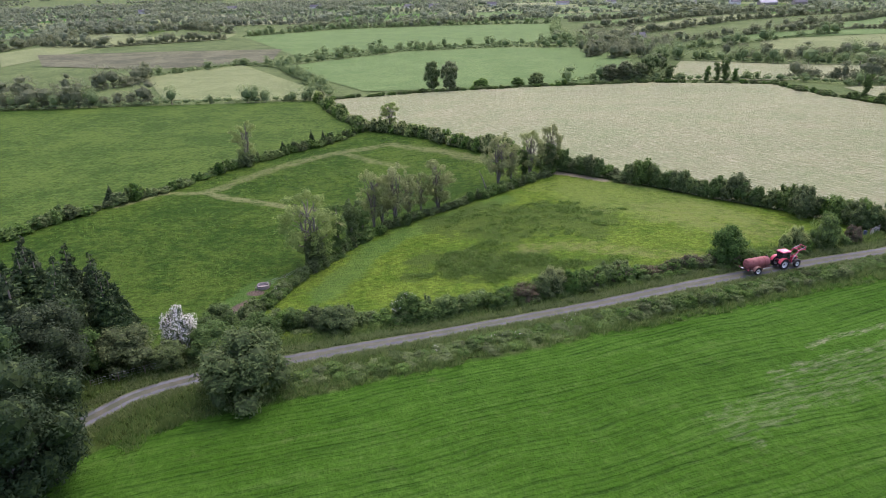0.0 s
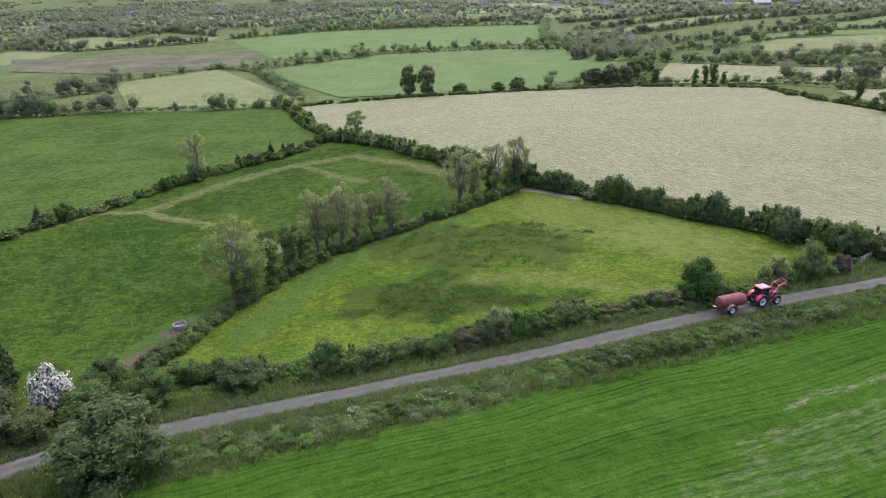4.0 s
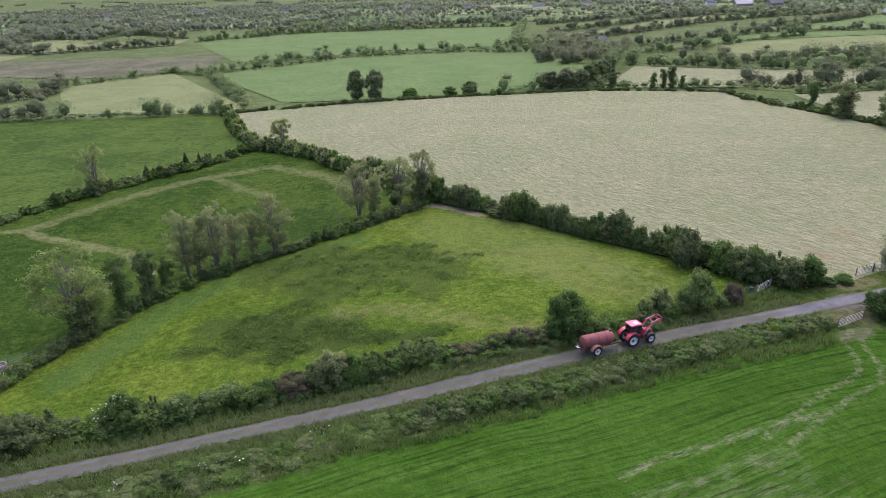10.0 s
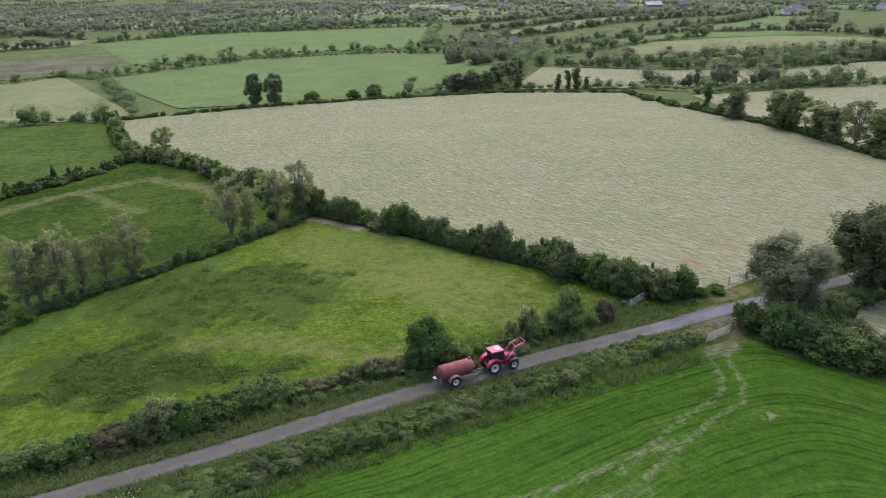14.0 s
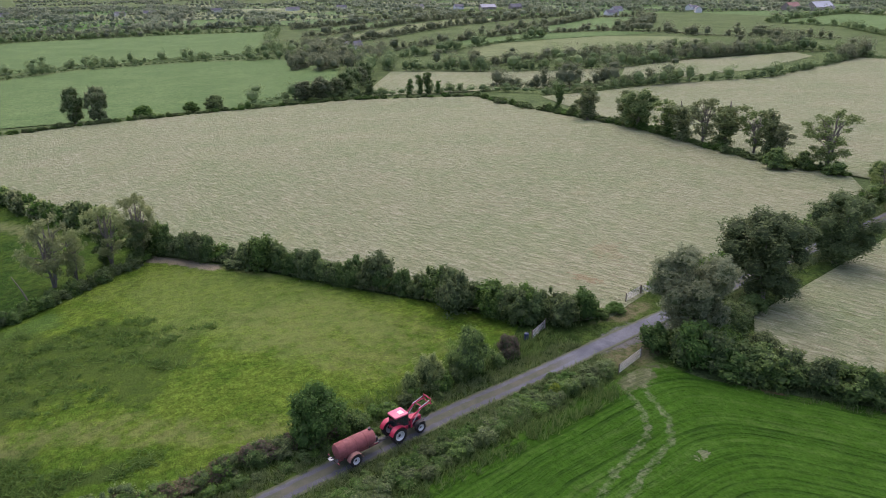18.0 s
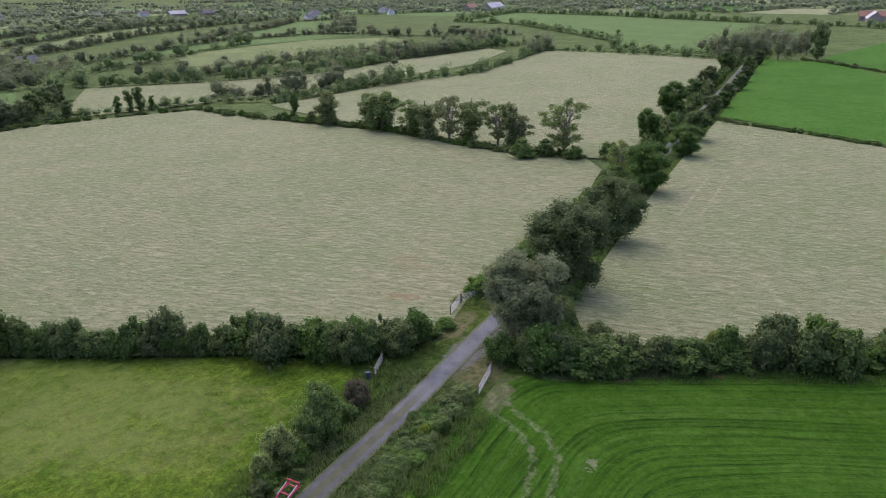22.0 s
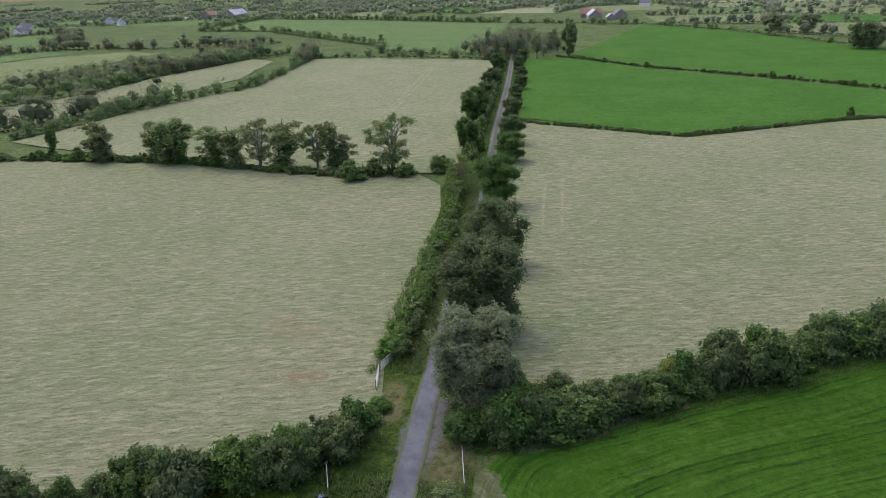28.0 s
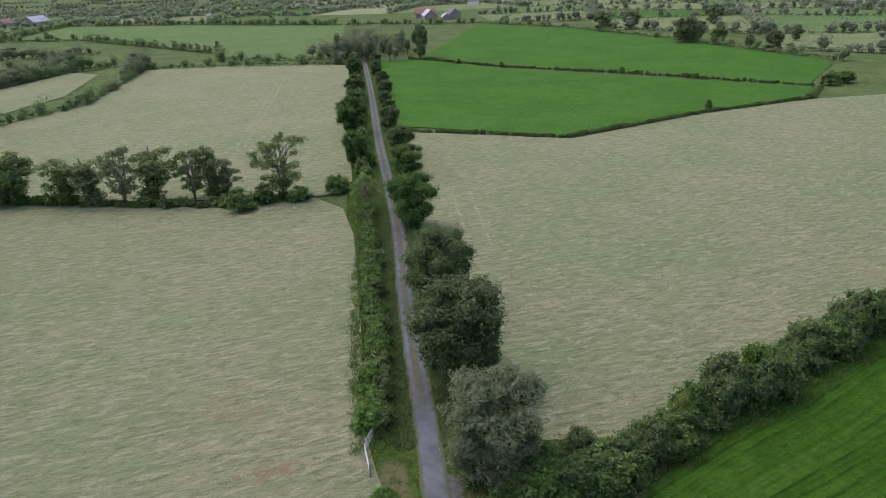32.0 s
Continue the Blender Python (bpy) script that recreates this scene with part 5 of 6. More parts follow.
for _ in range(190):
    # tree rows and copses out towards the horizon
    a, d = rng.uniform(-0.75, 1.5), rng.uniform(2000, 3600)
    x, y, w, size = d * math.sin(a), d * math.cos(a), rng.uniform(0, 3.14), rng.uniform(60, 200)
    for k in range(int(size / 13)):
        pieces += small_tree(rng, x + math.cos(w) * k * 13, y + math.sin(w) * k * 13, rng.uniform(8, 14), rng.uniform(14, 19), 6, 3.5)[:2]
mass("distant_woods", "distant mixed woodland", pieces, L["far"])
pieces = []
for line_ in ROWS_DENSE:
    pieces += far_line(line_, 4.2, 10.5, 7.6, 0.95, rng, 110, 0.95)
for line_ in ROWS_OPEN:
    pieces += far_line(line_, 5.0, 10, 8.5, 0.8, rng, 60, 1.1)
for _ in range(60):
    x, y = rng.uniform(100, 165), rng.uniform(470, 640)
    pieces += small_tree(rng, x, y, rng.uniform(7, 12), rng.uniform(7, 10), 60, 1.0)
for _ in range(60):
    x, y = rng.normal(478, 22), rng.normal(246, 14)
    pieces += small_tree(rng, x, y, rng.uniform(9, 19), rng.uniform(8, 13), 80, 1.0)
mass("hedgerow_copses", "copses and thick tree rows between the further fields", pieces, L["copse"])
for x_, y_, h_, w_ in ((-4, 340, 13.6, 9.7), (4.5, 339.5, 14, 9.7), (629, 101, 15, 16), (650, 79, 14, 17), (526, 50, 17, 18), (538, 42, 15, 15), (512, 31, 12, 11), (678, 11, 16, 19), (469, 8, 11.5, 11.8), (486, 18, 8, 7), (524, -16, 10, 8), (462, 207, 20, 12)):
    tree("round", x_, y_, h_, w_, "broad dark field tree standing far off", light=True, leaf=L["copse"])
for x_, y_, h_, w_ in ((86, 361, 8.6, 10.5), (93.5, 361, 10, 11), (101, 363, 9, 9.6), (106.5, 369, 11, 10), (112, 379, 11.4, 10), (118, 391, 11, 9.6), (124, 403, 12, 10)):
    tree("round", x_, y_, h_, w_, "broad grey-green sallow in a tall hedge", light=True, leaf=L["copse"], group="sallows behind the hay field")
for x_, y_, h_, w_ in ((115, 360, 9, 7), (134, 358, 7.5, 4.4), (139, 357.5, 10.5, 4.6), (142.5, 357, 12, 4.8), (147, 356, 7, 3.6)):
    tree("ivy", x_, y_, h_, w_, "dark ivy-clad tree behind the hay field", light=True, group="ivy trees behind the hay field")
for x_, y_, w_, h_ in ((20, 346, 9, 5), (38, 350, 8, 4.4), (47, 350, 9, 7), (291, 64.5, 2.8, 4), (346, 12, 9, 6), (352, 5, 9, 5), (410, 151, 4, 3.5), (384, 91, 4, 3.5), (365, 60, 3, 3), (430, 178, 4, 3)):
    lone_bush("hedge", x_, y_, w_, h_, "dark bush standing in a low hedge", True)

# ---------------------------------------------------------------- tractor, slurry tanker, gates and other small things
M["red"] = plain_mat("faded_red_paint", (0.390, 0.026, 0.060), 0.42, 0, 0.2, 3.0, 0.5)
# Lighter copy of the red; sunlight on the roof is in the colour.
M["roof_red"] = plain_mat("sunlit_red_roof", (0.550, 0.085, 0.150), 0.4, 0, 0.1, 3.0, 0.5)
M["tank"] = plain_mat("rusty_red_tank", (0.190, 0.062, 0.060), 0.7, 0, 0.5, 1.6, 0.3, 0.2, (0.099, 0.053, 0.038))
M["tank_guard"] = plain_mat("dusty_mudguard", (0.243, 0.129, 0.106), 0.8, 0, 0.4, 3.0, 0.3)
M["rubber"] = plain_mat("black_rubber", (0.019, 0.018, 0.017), 0.85, 0, 0.5, 5.0, 0.3, 0.3, (0.068, 0.057, 0.042))
M["rim"] = plain_mat("silver_rim", (0.560, 0.570, 0.575), 0.4, 0.3, 0.25, 5.0, 0.5)
M["black"] = plain_mat("black_iron", (0.023, 0.023, 0.024), 0.6, 0, 0.3, 5.0, 0.4)
M["zinc"] = plain_mat("galvanised_steel", (0.380, 0.403, 0.418), 0.45, 0.5, 0.2, 6.0, 0.5)
M["label"] = plain_mat("white_sticker", (0.570, 0.570, 0.562), 0.5, 0, 0.1)
M["wood"] = plain_mat("grey_post_wood", (0.152, 0.129, 0.099), 0.9, 0, 0.4, 4.0, 0.2, 0.4)
M["concrete"] = plain_mat("pale_concrete", (0.235, 0.212, 0.192), 0.9, 0, 0.5, 2.0, 0.2, 0.4)
M["render"] = plain_mat("white_house_render", (0.593, 0.593, 0.578), 0.9, 0, 0.15, 0.6, 0.2)
M["blue"] = plain_mat("faded_blue_plastic", (0.022, 0.040, 0.085), 0.5, 0, 0.3, 4.0, 0.4)
M["slate"] = plain_mat("slate_roof", (0.076, 0.084, 0.099), 0.7, 0, 0.3, 0.6, 0.3)
M["shed_roof"] = plain_mat("grey_sheet_roof", (0.251, 0.274, 0.304), 0.5, 0.2, 0.3, 0.5, 0.4)
M["barn_red"] = plain_mat("rusty_barn_roof", (0.198, 0.099, 0.076), 0.7, 0, 0.4, 0.5, 0.3)
M["flower"] = plain_mat("white_petal", (0.608, 0.608, 0.562), 0.8, 0, 0.05)


def glass_mat():
    k = Nodes("tinted_cab_glass")
    k.bsdf.inputs["Transmission Weight"].default_value = 0.55
    return k.finish((0.05, 0.06, 0.06, 1), 0.05, 0.5)


M["glass"] = glass_mat()


def box(bm, x, y, z, sx, sy, sz, m=None, bevel=0.03):
    """A box with broken edges, centred at x, y, z."""
    made = bmesh.ops.create_cube(bm, size=1, matrix=(m or Matrix()) @ pose(x, y, z) @ Matrix.Diagonal((sx, sy, sz, 1)))
    edges = list({e for v in made["verts"] for e in v.link_edges})
    if bevel:
        bmesh.ops.bevel(bm, geom=edges, offset=min(bevel, sx / 3, sy / 3, sz / 3), segments=2, affect='EDGES', profile=0.5)
    return bm


def bar(bm, a, b, r, sides=8):
    """A round or square bar from a to b."""
    a, b = Vector(a), Vector(b)
    m = Matrix.Translation((a + b) / 2) @ (b - a).to_track_quat('Z', 'Y').to_matrix().to_4x4()
    bmesh.ops.create_cone(bm, cap_ends=True, segments=sides, radius1=r, radius2=r, depth=(b - a).length, matrix=m)
    return bm


def turned(bm, profile, steps=28, m=None, caps=True):
    """A body of revolution round the y axis: profile of (y, radius)."""
    rings = []
    for y, r in profile:
        rings.append([bm.verts.new((m or Matrix()) @ Vector((r * math.cos(2 * math.pi * k / steps), y, r * math.sin(2 * math.pi * k / steps)))) for k in range(steps)])
    for a, b in zip(rings, rings[1:]):
        for k in range(steps):
            bm.faces.new((a[k], a[(k + 1) % steps], b[(k + 1) % steps], b[k]))
    for ring, flip in ((rings[0], False), (rings[-1], True)) if caps else ():
        bm.faces.new(ring if flip else ring[::-1])
    bmesh.ops.recalc_face_normals(bm, faces=bm.faces)
    return bm


def soft(ob):
    ob.data.polygons.foreach_set("use_smooth", [True] * len(ob.data.polygons))
    ob.data.set_sharp_from_angle(angle=radians(35))
    return ob


def wheel(parent, x, y, r, width, side, lugs=22):
    """A tractor wheel: tyre with lugs, dished rim and hub. side: -1 or 1, the way the dish looks."""
    at = pose(x, y, r)
    w, ri = width / 2, r * 0.60
    tyre = part("tyre", turned(bmesh.new(), [(-w * .8, ri), (-w, ri + .1), (-w, r - .12), (-w * .8, r - .05), (w * .8, r - .05), (w, r - .12), (w, ri + .1), (w * .8, ri), (-w * .8, ri)], caps=False), M["rubber"], parent, "black ribbed tyre", at)
    bm = bmesh.new()
    for k in range(lugs):
        for s in (-1, 1):
            a = 2 * math.pi * (k + (0.5 if s > 0 else 0)) / lugs
            box(bm, 0, s * w * .46, r - .03, .07, w * .95, .08, pose(0, 0, 0, 0, math.degrees(a), 0) @ pose(0, 0, 0, 0, 0, 0), 0.0)
    under("tread", bm_mesh(bm, "tread", M["rubber"]), tyre)
    o = side * w
    rim = part("rim", turned(bmesh.new(), [(o * .82, ri * 1.02), (o * .78, ri * .90), (o * .30, ri * .72), (o * .38, ri * .30), (o * .2, ri * .28), (o * .1, ri * .74), (-o * .7, ri * .9), (-o * .8, ri * 1.02), (o * .82, ri * 1.02)], caps=False), M["rim"], parent, "silver-white wheel rim", at)
    under("hub", bm_mesh(turned(bmesh.new(), [(side * w * .15, ri * .32), (side * w * .5, ri * .26), (side * w * .56, ri * .15)]), "hub", M["black"]), rim)
    return soft(tyre)


def bm_mesh(bm, name, material):
    me = bpy.data.meshes.new(name)
    bm.to_mesh(me), bm.free()
    me.materials.append(material)
    return me


def fender(bm, x, y, z, r, width, a0, a1, steps=10, thick=0.05):
    """A curved mudguard over a wheel, from angle a0 to a1 (degrees, 90 is up)."""
    rows = []
    for k in range(steps + 1):
        a = radians(a0 + (a1 - a0) * k / steps)
        rows.append([bm.verts.new((x + q * math.cos(a), y + s * width / 2, z + q * math.sin(a))) for q in (r, r + thick) for s in (-1, 1)])
    for p, q in zip(rows, rows[1:]):
        for i, j in ((0, 1), (1, 3), (3, 2), (2, 0)):
            bm.faces.new((p[i], p[j], q[j], q[i]))
    for row in (rows[0], rows[-1]):
        bm.faces.new((row[0], row[1], row[3], row[2]))
    bmesh.ops.recalc_face_normals(bm, faces=bm.faces)
    return bm


def tractor(m):
    """Red four-wheel tractor with cab and raised front loader; x is ahead, the origin under the rear axle."""
    t = thing("tractor", "red farm tractor with raised front loader on the lane", "tractor", m)
    for s in (-1, 1):
        part("rear_axle", bar(bmesh.new(), (0, 0, .86), (0, s * .9, .86), .13), M["black"], t)
        wheel(t, 0, s * .86, .86, .50, s)
        wheel(t, 2.65, s * .80, .60, .40, s, 18)
        soft(part("rear_fender", fender(bmesh.new(), 0, s * .84, .86, .95, .56, 25, 165), M["red"], t, "curved red rear mudguard"))
        soft(part("front_fender", fender(bmesh.new(), 2.65, s * .80, .60, .68, .42, 35, 160, 8), M["black"], t, "black front mudguard"))
    part("front_axle", bar(bmesh.new(), (2.65, -.75, .6), (2.65, .75, .6), .1), M["black"], t)
    part("chassis", box(box(bmesh.new(), 1.3, 0, .85, 2.9, .55, .5), .2, 0, .95, .9, .7, .6), M["black"], t)
    bm = bmesh.new()
    made = bmesh.ops.create_cube(bm, size=1, matrix=pose(2.25, 0, 1.42) @ Matrix.Diagonal((1.75, .82, .72, 1)))["verts"]
    for v in made:
        if v.co.x > 2.5:
            v.co.y *= .86
            if v.co.z > 1.5:
                v.co.z -= .16
    bmesh.ops.bevel(bm, geom=bm.edges[:], offset=.09, segments=3, affect='EDGES', profile=.5)
    hood = soft(part("bonnet", bm, M["red"], t, "sloping red bonnet"))
    part("grille", box(bmesh.new(), 3.12, 0, 1.34, .05, .6, .5), M["black"], hood)
    for s in (-1, 1):
        part("headlight", box(bmesh.new(), 3.135, s * .22, 1.46, .04, .16, .12), M["label"], hood)
        part("side_vent", box(bmesh.new(), 2.35, s * .412, 1.4, .8, .02, .3), M["black"], hood)
    part("front_weight", box(bmesh.new(), 3.3, 0, .8, .3, .7, .35), M["black"], t)
    cab = part("cab_floor", box(bmesh.new(), .55, 0, 1.22, 1.45, 1.35, .3), M["red"], t, "red cab base")
    for x, y in ((-.12, .62), (-.12, -.62), (1.2, .60), (1.2, -.60), (.5, .64), (.5, -.64)):
        part("pillar", box(bmesh.new(), x, y, 1.95, .07, .07, 1.3, None, .015), M["black"], cab)
    for s in (-1, 1):
        part("side_window", box(bmesh.new(), .54, s * .63, 2.0, 1.22, .02, 1.1, None, 0), M["glass"], cab)
    part("windscreen", box(bmesh.new(), 1.2, 0, 2.0, .02, 1.16, 1.1, None, 0), M["glass"], cab)
    part("rear_window", box(bmesh.new(), -.12, 0, 2.0, .02, 1.16, 1.1, None, 0), M["glass"], cab)
    part("seat", box(box(bmesh.new(), .3, 0, 1.55, .5, .5, .16), .1, 0, 1.85, .14, .48, .55), M["black"], cab)
    bm = box(bmesh.new(), .54, 0, 2.68, 1.62, 1.42, .2, None, .09)
    roof = soft(part("roof", bm, M["roof_red"], t, "red cab roof painted lighter as if sunlit"))
    part("roof_hatch", box(bmesh.new(), .75, -.1, 2.785, .5, .55, .03, None, .01), M["label"], roof, "pale roof hatch")
    for s in (-1, 1):
        part("work_light", box(bmesh.new(), 1.36, s * .5, 2.66, .08, .2, .12), M["label"], roof)
        part("mirror", box(bmesh.new(), 1.2, s * .98, 2.2, .06, .2, .34), M["black"], t)
        part("step", box(bmesh.new(), .95, s * .72, .7, .4, .2, .05), M["black"], t)
    part("exhaust", bar(bmesh.new(), (1.38, -.5, 1.3), (1.38, -.5, 2.75), .06), M["black"], t)
    loader = part("loader_mast", box(box(bmesh.new(), 1.75, -.55, 1.35, .22, .1, 1.1), 1.75, .55, 1.35, .22, .1, 1.1), M["red"], t, "red loader frame")
    for s in (-1, 1):
        y = s * .55
        bm = bmesh.new()
        for a, b, r in (((1.75, y, 1.8), (3.05, y, 2.62), .10), ((3.05, y, 2.62), (4.15, y, 2.72), .09)):
            bar(bm, a, b, r, 4)
        part("loader_arm", bm, M["red"], loader, "red loader arm")
        part("ram", bar(bar(bmesh.new(), (1.85, y, 1.2), (2.6, y, 2.1), .05), (2.5, y, 1.98), (2.95, y, 2.5), .03), M["zinc"], loader, "silver hydraulic ram")
        part("tilt_ram", bar(bmesh.new(), (2.7, y, 2.62), (4.0, y, 3.0), .035), M["zinc"], loader)
        part("carriage_upright", box(bmesh.new(), 4.2, y, 2.82, .1, .1, .62), M["red"], loader)
    part("loader_crossbar", bar(bmesh.new(), (3.1, -.55, 2.62), (3.1, .55, 2.62), .06), M["red"], loader)
    part("carriage", box(box(bmesh.new(), 4.2, 0, 2.56, .09, 1.35, .1), 4.2, 0, 3.1, .09, 1.35, .1), M["red"], loader, "red loader headstock")
    part("hitch", bar(bmesh.new(), (-.3, 0, .5), (-1.0, 0, .5), .07), M["black"], t)
    return t


def tanker(m):
    """Single-axle slurry tanker; x is ahead, the origin under the axle."""
    t = thing("slurry_tanker", "rust-red slurry tanker hitched behind a tractor", "tanker", m)
    turn = pose(0, 0, 1.62, 0, -1.5, -90)
    prof = [(-2.15, .06), (-2.13, .42), (-2.02, .70), (-1.85, .80)]
    for y in (-1.2, -.1, 1.0):
        prof += [(y - .04, .81), (y - .035, .84), (y + .035, .84), (y + .04, .81)]
    prof += [(1.85, .80), (2.02, .70), (2.13, .42), (2.15, .06)]
    tank = soft(part("tank", turned(bmesh.new(), prof, steps=36), M["tank"], t, "rust-red ribbed steel tank", turn))
    part("rear_door", turned(bmesh.new(), [(-.04, .3), (.0, .34), (.03, .30)], m=pose(-2.16, 0, 1.62, 0, 0, 90)), M["tank"], t)
    part("top_hatch", bar(bmesh.new(), (1.75, 0, 2.4), (1.75, 0, 2.62), .14, 14), M["black"], t)
    part("filler_valve", bar(bmesh.new(), (1.9, .2, 2.3), (1.9, .2, 2.55), .07, 10), M["tank_guard"], t)
    for s in (-1, 1):
        wheel(t, -.55, s * 1.02, .62, .46, s, 18)
        soft(part("mudguard", fender(bmesh.new(), -.55, s * 1.02, .62, .74, .52, 10, 170), M["tank_guard"], t, "dusty pale mudguard"))
        part("frame_rail", box(bmesh.new(), .2, s * .35, .78, 4.4, .12, .2), M["tank"], t)
        part("drawbar_arm", bar(bmesh.new(), (2.1, s * .4, .75), (3.2, 0, .55), .07, 4), M["black"], t)
        part("cradle", box(box(bmesh.new(), -1.4, s * .42, .9, .12, .1, .35), 1.4, s * .42, .9, .12, .1, .35), M["black"], t)
        part("tail_light", box(bmesh.new(), -2.3, s * .9, .95, .05, .24, .12), M["red"], t)
    part("axle", bar(bmesh.new(), (-.55, -.9, .62), (-.55, .9, .62), .08), M["black"], t)
    part("drawbar_eye", bar(bmesh.new(), (3.1, 0, .55), (3.45, 0, .55), .06), M["black"], t)
    part("pump", box(box(bmesh.new(), 2.45, .1, 1.05, .35, .4, .4), 2.3, -.25, 1.2, .2, .2, .5), M["black"], t)
    part("hose", bar(bar(bmesh.new(), (2.35, .15, 1.2), (2.2, .1, 2.3), .05), (2.2, .1, 2.3), (1.9, .1, 2.45), .05), M["black"], t)
    part("rear_bumper", box(bmesh.new(), -2.35, 0, .9, .08, 2.0, .14), M["black"], t)
    part("spreader_plate", box(bmesh.new(), -2.6, 0, 1.15, .4, .5, .04, pose(0, 0, 0), .01), M["zinc"], t, "bent steel spreader plate")
    part("outlet", bar(bmesh.new(), (-2.15, 0, 1.15), (-2.55, 0, 1.12), .1, 12), M["black"], t)
    return t


HEAD = 19.2
tx, ty = 52.6, 101.0
tractor(pose(tx, ty, land(tx, ty) + 0.10, 0, 0, HEAD))
bx, by = tx - 5.55 * math.cos(radians(HEAD)), ty - 5.55 * math.sin(radians(HEAD))
tanker(pose(tx - 4.6 * math.cos(radians(HEAD)), ty - 4.6 * math.sin(radians(HEAD)), land(bx, by) + 0.10, 0, 0, HEAD))


def field_gate(x0, y0, x1, y1, label, rails=6, tall=1.2):
    """A galvanised field gate of tubes between two posts."""
    size, turn = math.hypot(x1 - x0, y1 - y0), math.degrees(math.atan2(y1 - y0, x1 - x0))
    g = thing("field_gate", label, "gate", pose(x0, y0, land(x0, y0), 0, 0, turn))
    for k in range(rails):
        part("rail", bar(bmesh.new(), (.08, 0, .16 + k * (tall - .16) / (rails - 1)), (size - .08, 0, .16 + k * (tall - .16) / (rails - 1)), .026), M["zinc"], g)
    for x in (.08, size / 3, size * 2 / 3, size - .08):
        part("upright", box(bmesh.new(), x, 0, (tall + .16) / 2, .05, .03, tall - .1, None, .008), M["zinc"], g)
    for x in (-.1, size + .1):
        part("post", box(bmesh.new(), x, 0, tall / 2 + .05, .11, .11, tall + .3), M["wood"], g, "weathered wooden gate post")
    return g


field_gate(80.4, 103.8, 84.9, 106.1, "galvanised steel field gate standing at the mown field")
field_gate(92.3, 120.3, 95.8, 122.0, "galvanised steel gate at the hay field")
field_gate(96.1, 122.05, 99.8, 121.9, "second galvanised gate leaf at the hay field")
field_gate(74.7, 114.6, 77.6, 116.8, "grey steel gate into the small meadow")

# ---------------------------------------------------------------- grasses, rushes and flowers
def beside(points, near, far, per_metre, seed):
    """Random spots along a line, from near to far metres to its left (negative: to its right)."""
    r, out = random.Random(seed), []
    for x, y, w in along(points, 1.0):
        for _ in range(per_metre):
            d, s = r.uniform(near, far), r.uniform(0, 1)
            if 79 < x < 97 and 102 < y < 120:
                continue                                  # worn ground at the gateways
            out.append((x + math.cos(w) * s - math.sin(w) * d, y + math.sin(w) * s + math.cos(w) * d))
    return out


NEAR_LANE = [p for p in LANE if -40 < p[0] < 200]
tufts("tall_verge_grass", "tall seeding grass along both edges of the lane",
      beside(NEAR_LANE, 1.35, 3.4, 12, 1) + beside(NEAR_LANE, -3.4, -1.35, 12, 2), L["tall"], 12, 0.40, 0.5, 3)
tufts("bank_grass", "rank grass and nettles on the lane banks",
      beside(NEAR_LANE, 3.0, 8.0, 9, 5) + beside([p for p in LANE if -40 < p[0] < 78], -9.0, -3.0, 16, 6), L["tall"], 13, 0.62, 0.65, 4)
tufts("lane_middle_grass", "short grass in the middle of the lane", beside([p for p in LANE if -30 < p[0] < 72], -0.25, 0.25, 2, 7), L["rush"], 5, 0.08, 0.3, 5)


def rushy(x, y):
    for cx, cy, rx, ry, turn, p in ((6.5, 112.5, 11, 7.2, -5, 0.9), (20, 107.6, 11, 1.6, 0, 0.8), (18, 134.5, 18, 10, -18, 0.3)):
        c, s = math.cos(radians(turn)), math.sin(radians(turn))
        u, v = ((x - cx) * c + (y - cy) * s) / rx, ((y - cy) * c - (x - cx) * s) / ry
        if u * u + v * v < 0.9 + 1.7 * noise.noise((x * .16, y * .16, 0)):
            return p
    return 0.0


tufts("rush_clumps", "dark rush clumps scattered over the meadow", scatter(F2, 420, 3, rushy), L["rush"], 26, 0.3, 1.1, 6)
tufts("west_tussocks", "dark grass tussocks over the meadow", scatter(F3, 900, 5, lambda x, y: 0.05 + 0.95 * (noise.noise((x * .06, y * .06, 2)) > 0.15)), L["rush"], 7, 0.35, 0.7, 8)
tufts("east_bank_grass", "dry grass at the foot of the thorn hedge", beside(SOUTH, -5.0, -1.5, 10, 11), L["rush"], 7, 0.4, 0.5, 9)


def flower_heads(label, spots, seed, size=0.16, count=9):
    """Flat white flower heads of elder or hogweed."""
    r = random.Random(seed)
    for x, y, z in spots:
        x, y = settle(x, y)
        root = thing("flowering_umbels", label, "flowers", pose(x, y, land(x, y) + z))
        for _ in range(count):
            bm = bmesh.new()
            bmesh.ops.create_icosphere(bm, subdivisions=1, radius=size * r.uniform(.7, 1.3), matrix=pose(r.gauss(0, .45), r.gauss(0, .45), r.gauss(0, .2)) @ Matrix.Diagonal((1, 1, .35, 1)))
            part("flower_head", bm, M["flower"], root)


flower_heads("white elder flowers on a dark bush", ((-6.2, 88.2, 4.2), (-5.0, 88.6, 4.5), (-7.4, 88.0, 3.4), (-6.8, 87.6, 2.6)), 3, 0.05, 8)
flower_heads("white hogweed flowers in the lane bank", ((-1.5, 77.4, 1.2), (6.4, 80.0, 1.3), (-29.2, 95.5, 1.6), (-28.5, 99.5, 1.8), (-27.6, 104.5, 1.8), (16.5, 84.9, 1.3), (113, 127.2, 2.6), (9.6, 80.6, 1.2)), 4, 0.055, 7)

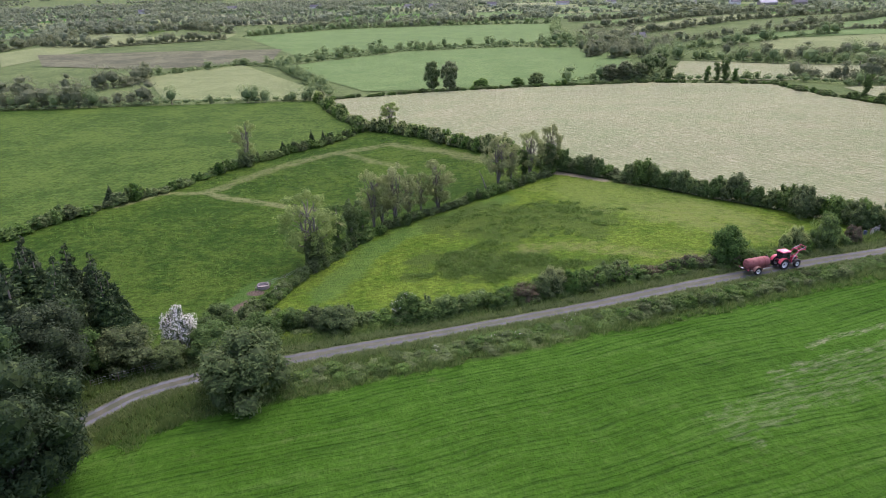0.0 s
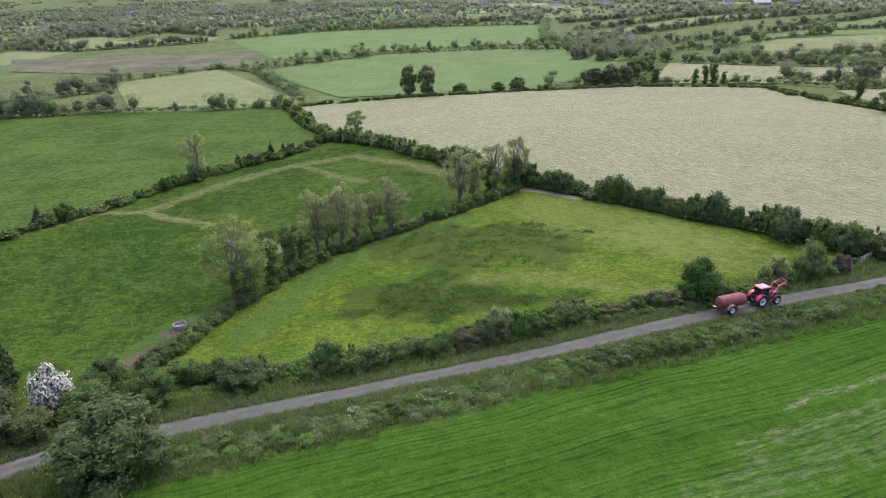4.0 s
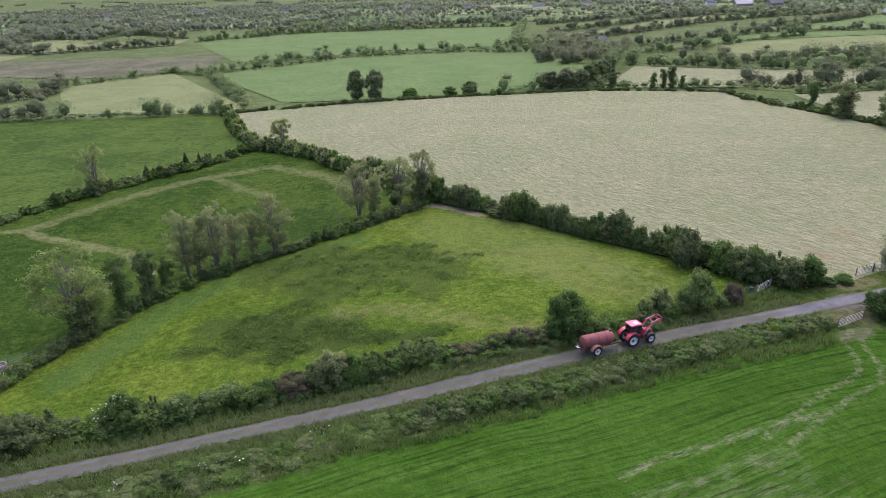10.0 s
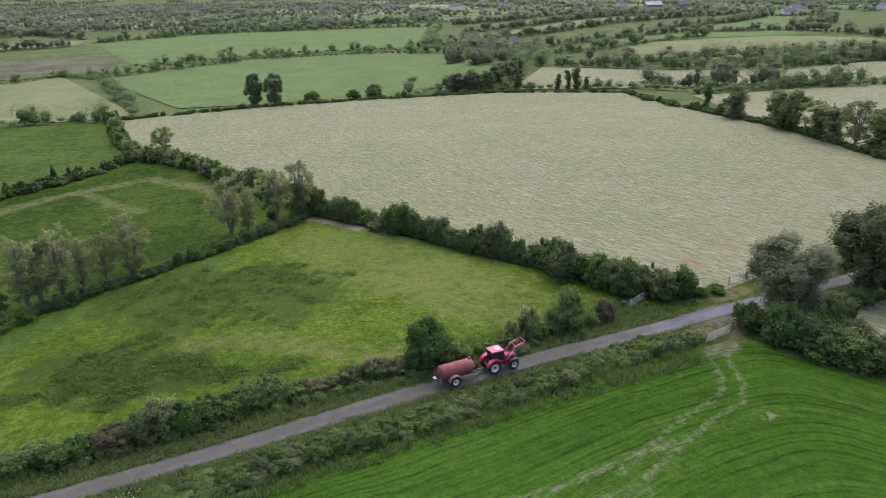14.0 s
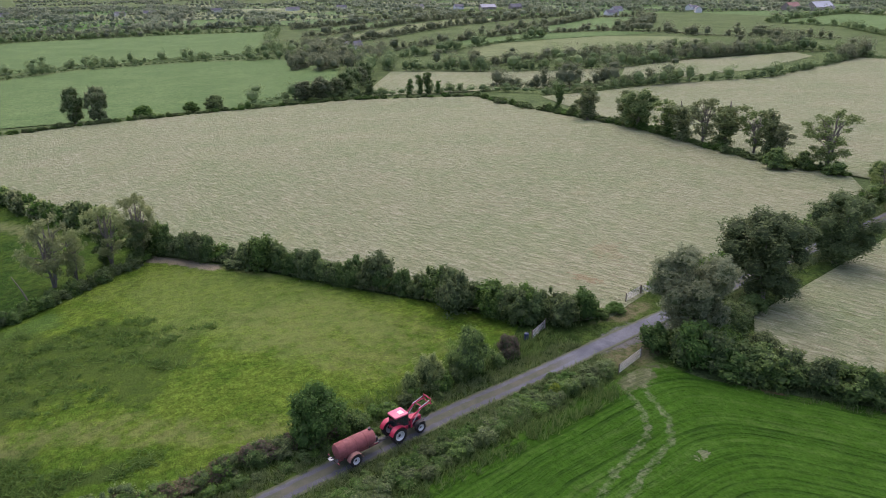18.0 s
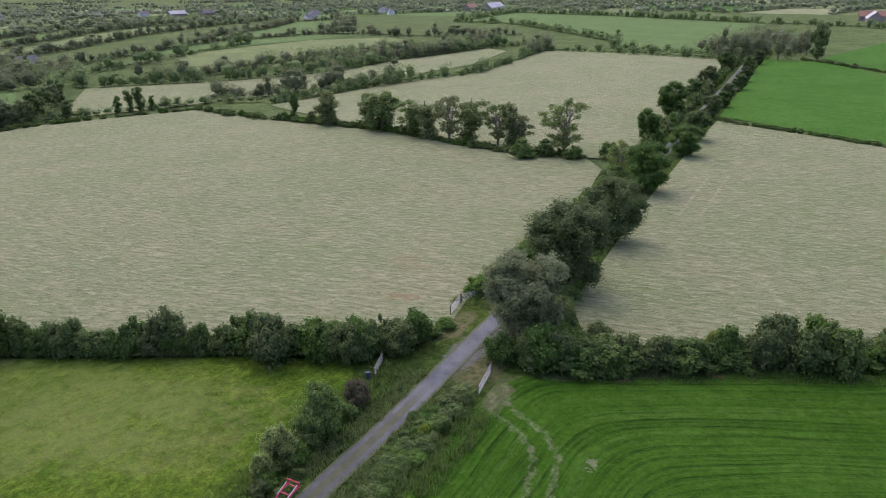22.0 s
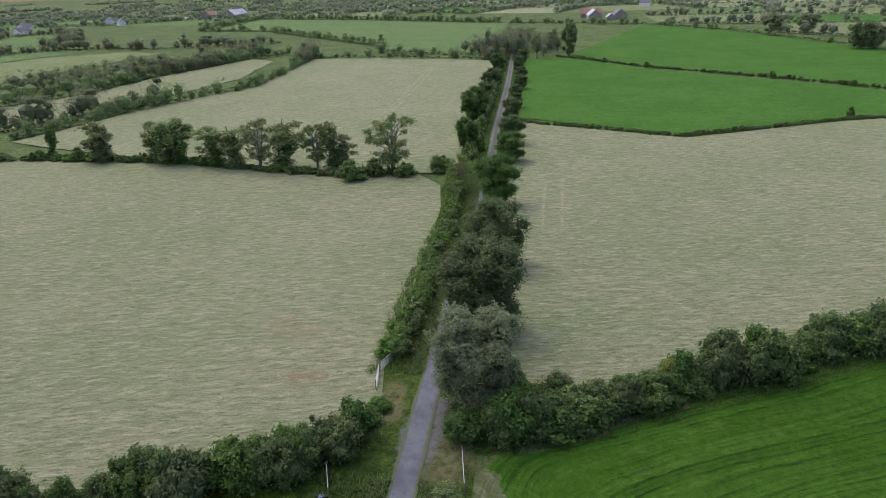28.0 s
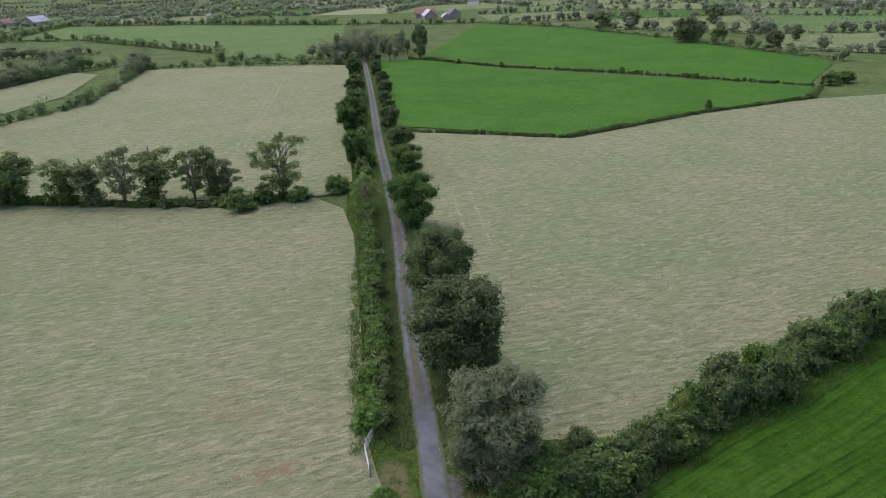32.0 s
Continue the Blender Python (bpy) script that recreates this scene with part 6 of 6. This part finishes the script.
# ---------------------------------------------------------------- trough, fence and far buildings
trough = thing("water_trough", "round pale concrete water trough in the meadow", "trough", pose(-30.6, 108.6, land(-30.6, 108.6)))
part("bowl", turned(bmesh.new(), [(0, 1.0), (0, 1.05), (.62, 1.05), (.62, .93), (.12, .9), (.10, .0001)], 24, pose(0, 0, 0, 90, 0, 0), False), M["concrete"], trough)

drum = thing("plastic_drum", "blue plastic drum standing by the field gate", "drum", pose(74.0, 114.9, land(74.0, 114.9)))
part("barrel", turned(bmesh.new(), [(0, .0001), (0, .27), (.05, .29), (.28, .30), (.31, .285), (.34, .30), (.56, .30), (.59, .285), (.62, .30), (.84, .29), (.89, .26), (.9, .0001)], 20, pose(0, 0, 0, 90, 0, 0), False), M["blue"], drum)
part("cap", turned(bmesh.new(), [(.9, .0001), (.9, .05), (.93, .05), (.93, .0001)], 10, pose(.12, 0, 0, 90, 0, 0), False), M["black"], drum, "black screw cap")


def wire_fence(points, label):
    """Timber posts with strained wires."""
    x0, y0 = points[0]
    f = thing("wire_fence", label, "fence", pose(x0, y0, land(x0, y0)))
    spots = along(points, 3.0)
    for x, y, w in spots:
        part("post", bar(bmesh.new(), (x - x0, y - y0, land(x, y) - land(x0, y0) - .1), (x - x0, y - y0, land(x, y) - land(x0, y0) + 1.15), .05, 6), M["wood"], f)
    for k in (.4, .75, 1.05):
        bm = bmesh.new()
        for a, b in zip(spots, spots[1:]):
            bar(bm, (a[0] - x0, a[1] - y0, land(a[0], a[1]) - land(x0, y0) + k), (b[0] - x0, b[1] - y0, land(b[0], b[1]) - land(x0, y0) + k), .008, 4)
        part("wire", bm, M["zinc"], f)
    return f


wire_fence([(-41.5, 71), (-37.5, 73.6), (-33, 76)], "wire fence with timber posts beside the lane")
wire_fence([(-31.5, 107), (-27, 112), (-24.5, 116.5)], "old wire fence along the meadow hedge")


def house(x, y, turn, long_, wide, eaves, label, wall=None, roof=None, windows=3, chimneys=2, name="house"):
    """A gabled building with door, windows and chimneys."""
    h = thing(name, label, name.replace("_", " "), pose(x, y, land(x, y) - .1, 0, 0, turn))
    ridge = wide * .42
    bm = bmesh.new()
    a, b = long_ / 2, wide / 2
    vs = [bm.verts.new(p) for p in ((-a, -b, 0), (a, -b, 0), (a, b, 0), (-a, b, 0), (-a, -b, eaves), (a, -b, eaves), (a, b, eaves), (-a, b, eaves), (-a, 0, eaves + ridge), (a, 0, eaves + ridge))]
    for q in ((0, 1, 5, 4), (2, 3, 7, 6), (1, 2, 6, 9, 5), (3, 0, 4, 8, 7)):
        bm.faces.new([vs[i] for i in q])
    part("wall", bm, wall or M["render"], h)
    bm = bmesh.new()
    for s in (-1, 1):
        n = Vector((0, s * ridge, b)).normalized() * .25
        e = [Vector((-a - .3, s * (b + .35), eaves - .3)), Vector((a + .3, s * (b + .35), eaves - .3)), Vector((a + .3, 0, eaves + ridge)), Vector((-a - .3, 0, eaves + ridge))]
        lo, hi = [bm.verts.new(p + Vector((0, 0, .03))) for p in e], [bm.verts.new(p + n) for p in e]
        bm.faces.new(lo), bm.faces.new(hi)
        for k in range(4):
            bm.faces.new((lo[k], lo[(k + 1) % 4], hi[(k + 1) % 4], hi[k]))
    bmesh.ops.recalc_face_normals(bm, faces=bm.faces)
    top = part("roof", bm, roof or M["slate"], h)
    for k in range(chimneys):
        part("chimney", box(bmesh.new(), (a - .8) * (1 if k else -1), 0, eaves + ridge + .5, .9, .6, 1.4), M["concrete"], top)
    for s in (-1, 1):
        for k in range(windows):
            x_ = -a + long_ * (k + .5) / windows
            if k == windows // 2 and s < 0:
                part("door", box(bmesh.new(), x_, s * (b + .02), 1.05, 1.0, .08, 2.1), M["black"], h)
            else:
                part("window", box(bmesh.new(), x_, s * (b + .02), eaves * .55, 1.3, .08, 1.2), M["glass"], h)
    return h


for x_, y_, turn_, l_, w_, e_ in ((163, 603, 15, 15, 8, 3.4), (690, 1047, 20, 22, 9, 3.6), (808, 1022, 40, 16, 9, 5), (830, 1040, 10, 14, 8, 3.5), (609, 935, 10, 20, 9, 3.6), (906, -154, 60, 12, 9, 5.2),
                                  (-420, 1500, 10, 20, 9, 5), (-260, 1560, -10, 24, 9, 4), (-60, 1480, 20, 18, 9, 4), (-10, 1500, 0, 22, 10, 3.6), (110, 1530, -15, 20, 9, 5), (250, 1500, 10, 26, 9, 4), (330, 1420, 0, 18, 9, 5),
                                  (470, 1380, 30, 22, 9, 4), (520, 1300, 10, 18, 9, 5), (-560, 1400, 15, 18, 9, 4), (760, 940, 60, 16, 9, 5), (930, 860, 20, 14, 8, 4), (980, 640, 50, 15, 8, 4), (1180, 300, 80, 16, 9, 5), (1120, 120, 60, 16, 9, 4)):
    house(x_, y_, turn_, l_, w_, e_, "distant white rendered house with a slate roof")
for x_, y_, turn_, l_, w_, e_, r_ in ((845, 292, 20, 34, 14, 4.5, "shed_roof"), (862, 268, 22, 28, 13, 4.5, "slate"), (880, 305, 110, 24, 12, 4.5, "barn_red"), (830, 270, 20, 16, 8, 3.2, "shed_roof"), (955, 905, 20, 60, 18, 5, "shed_roof"),
                                      (935, 940, 20, 36, 14, 5, "barn_red"), (560, 1260, 5, 30, 12, 4, "shed_roof"), (610, 1250, 5, 22, 12, 4, "slate")):
    house(x_, y_, turn_, l_, w_, e_, "grey farm shed in a distant yard", M["concrete"], M[r_], 4, 0, "farm_shed")
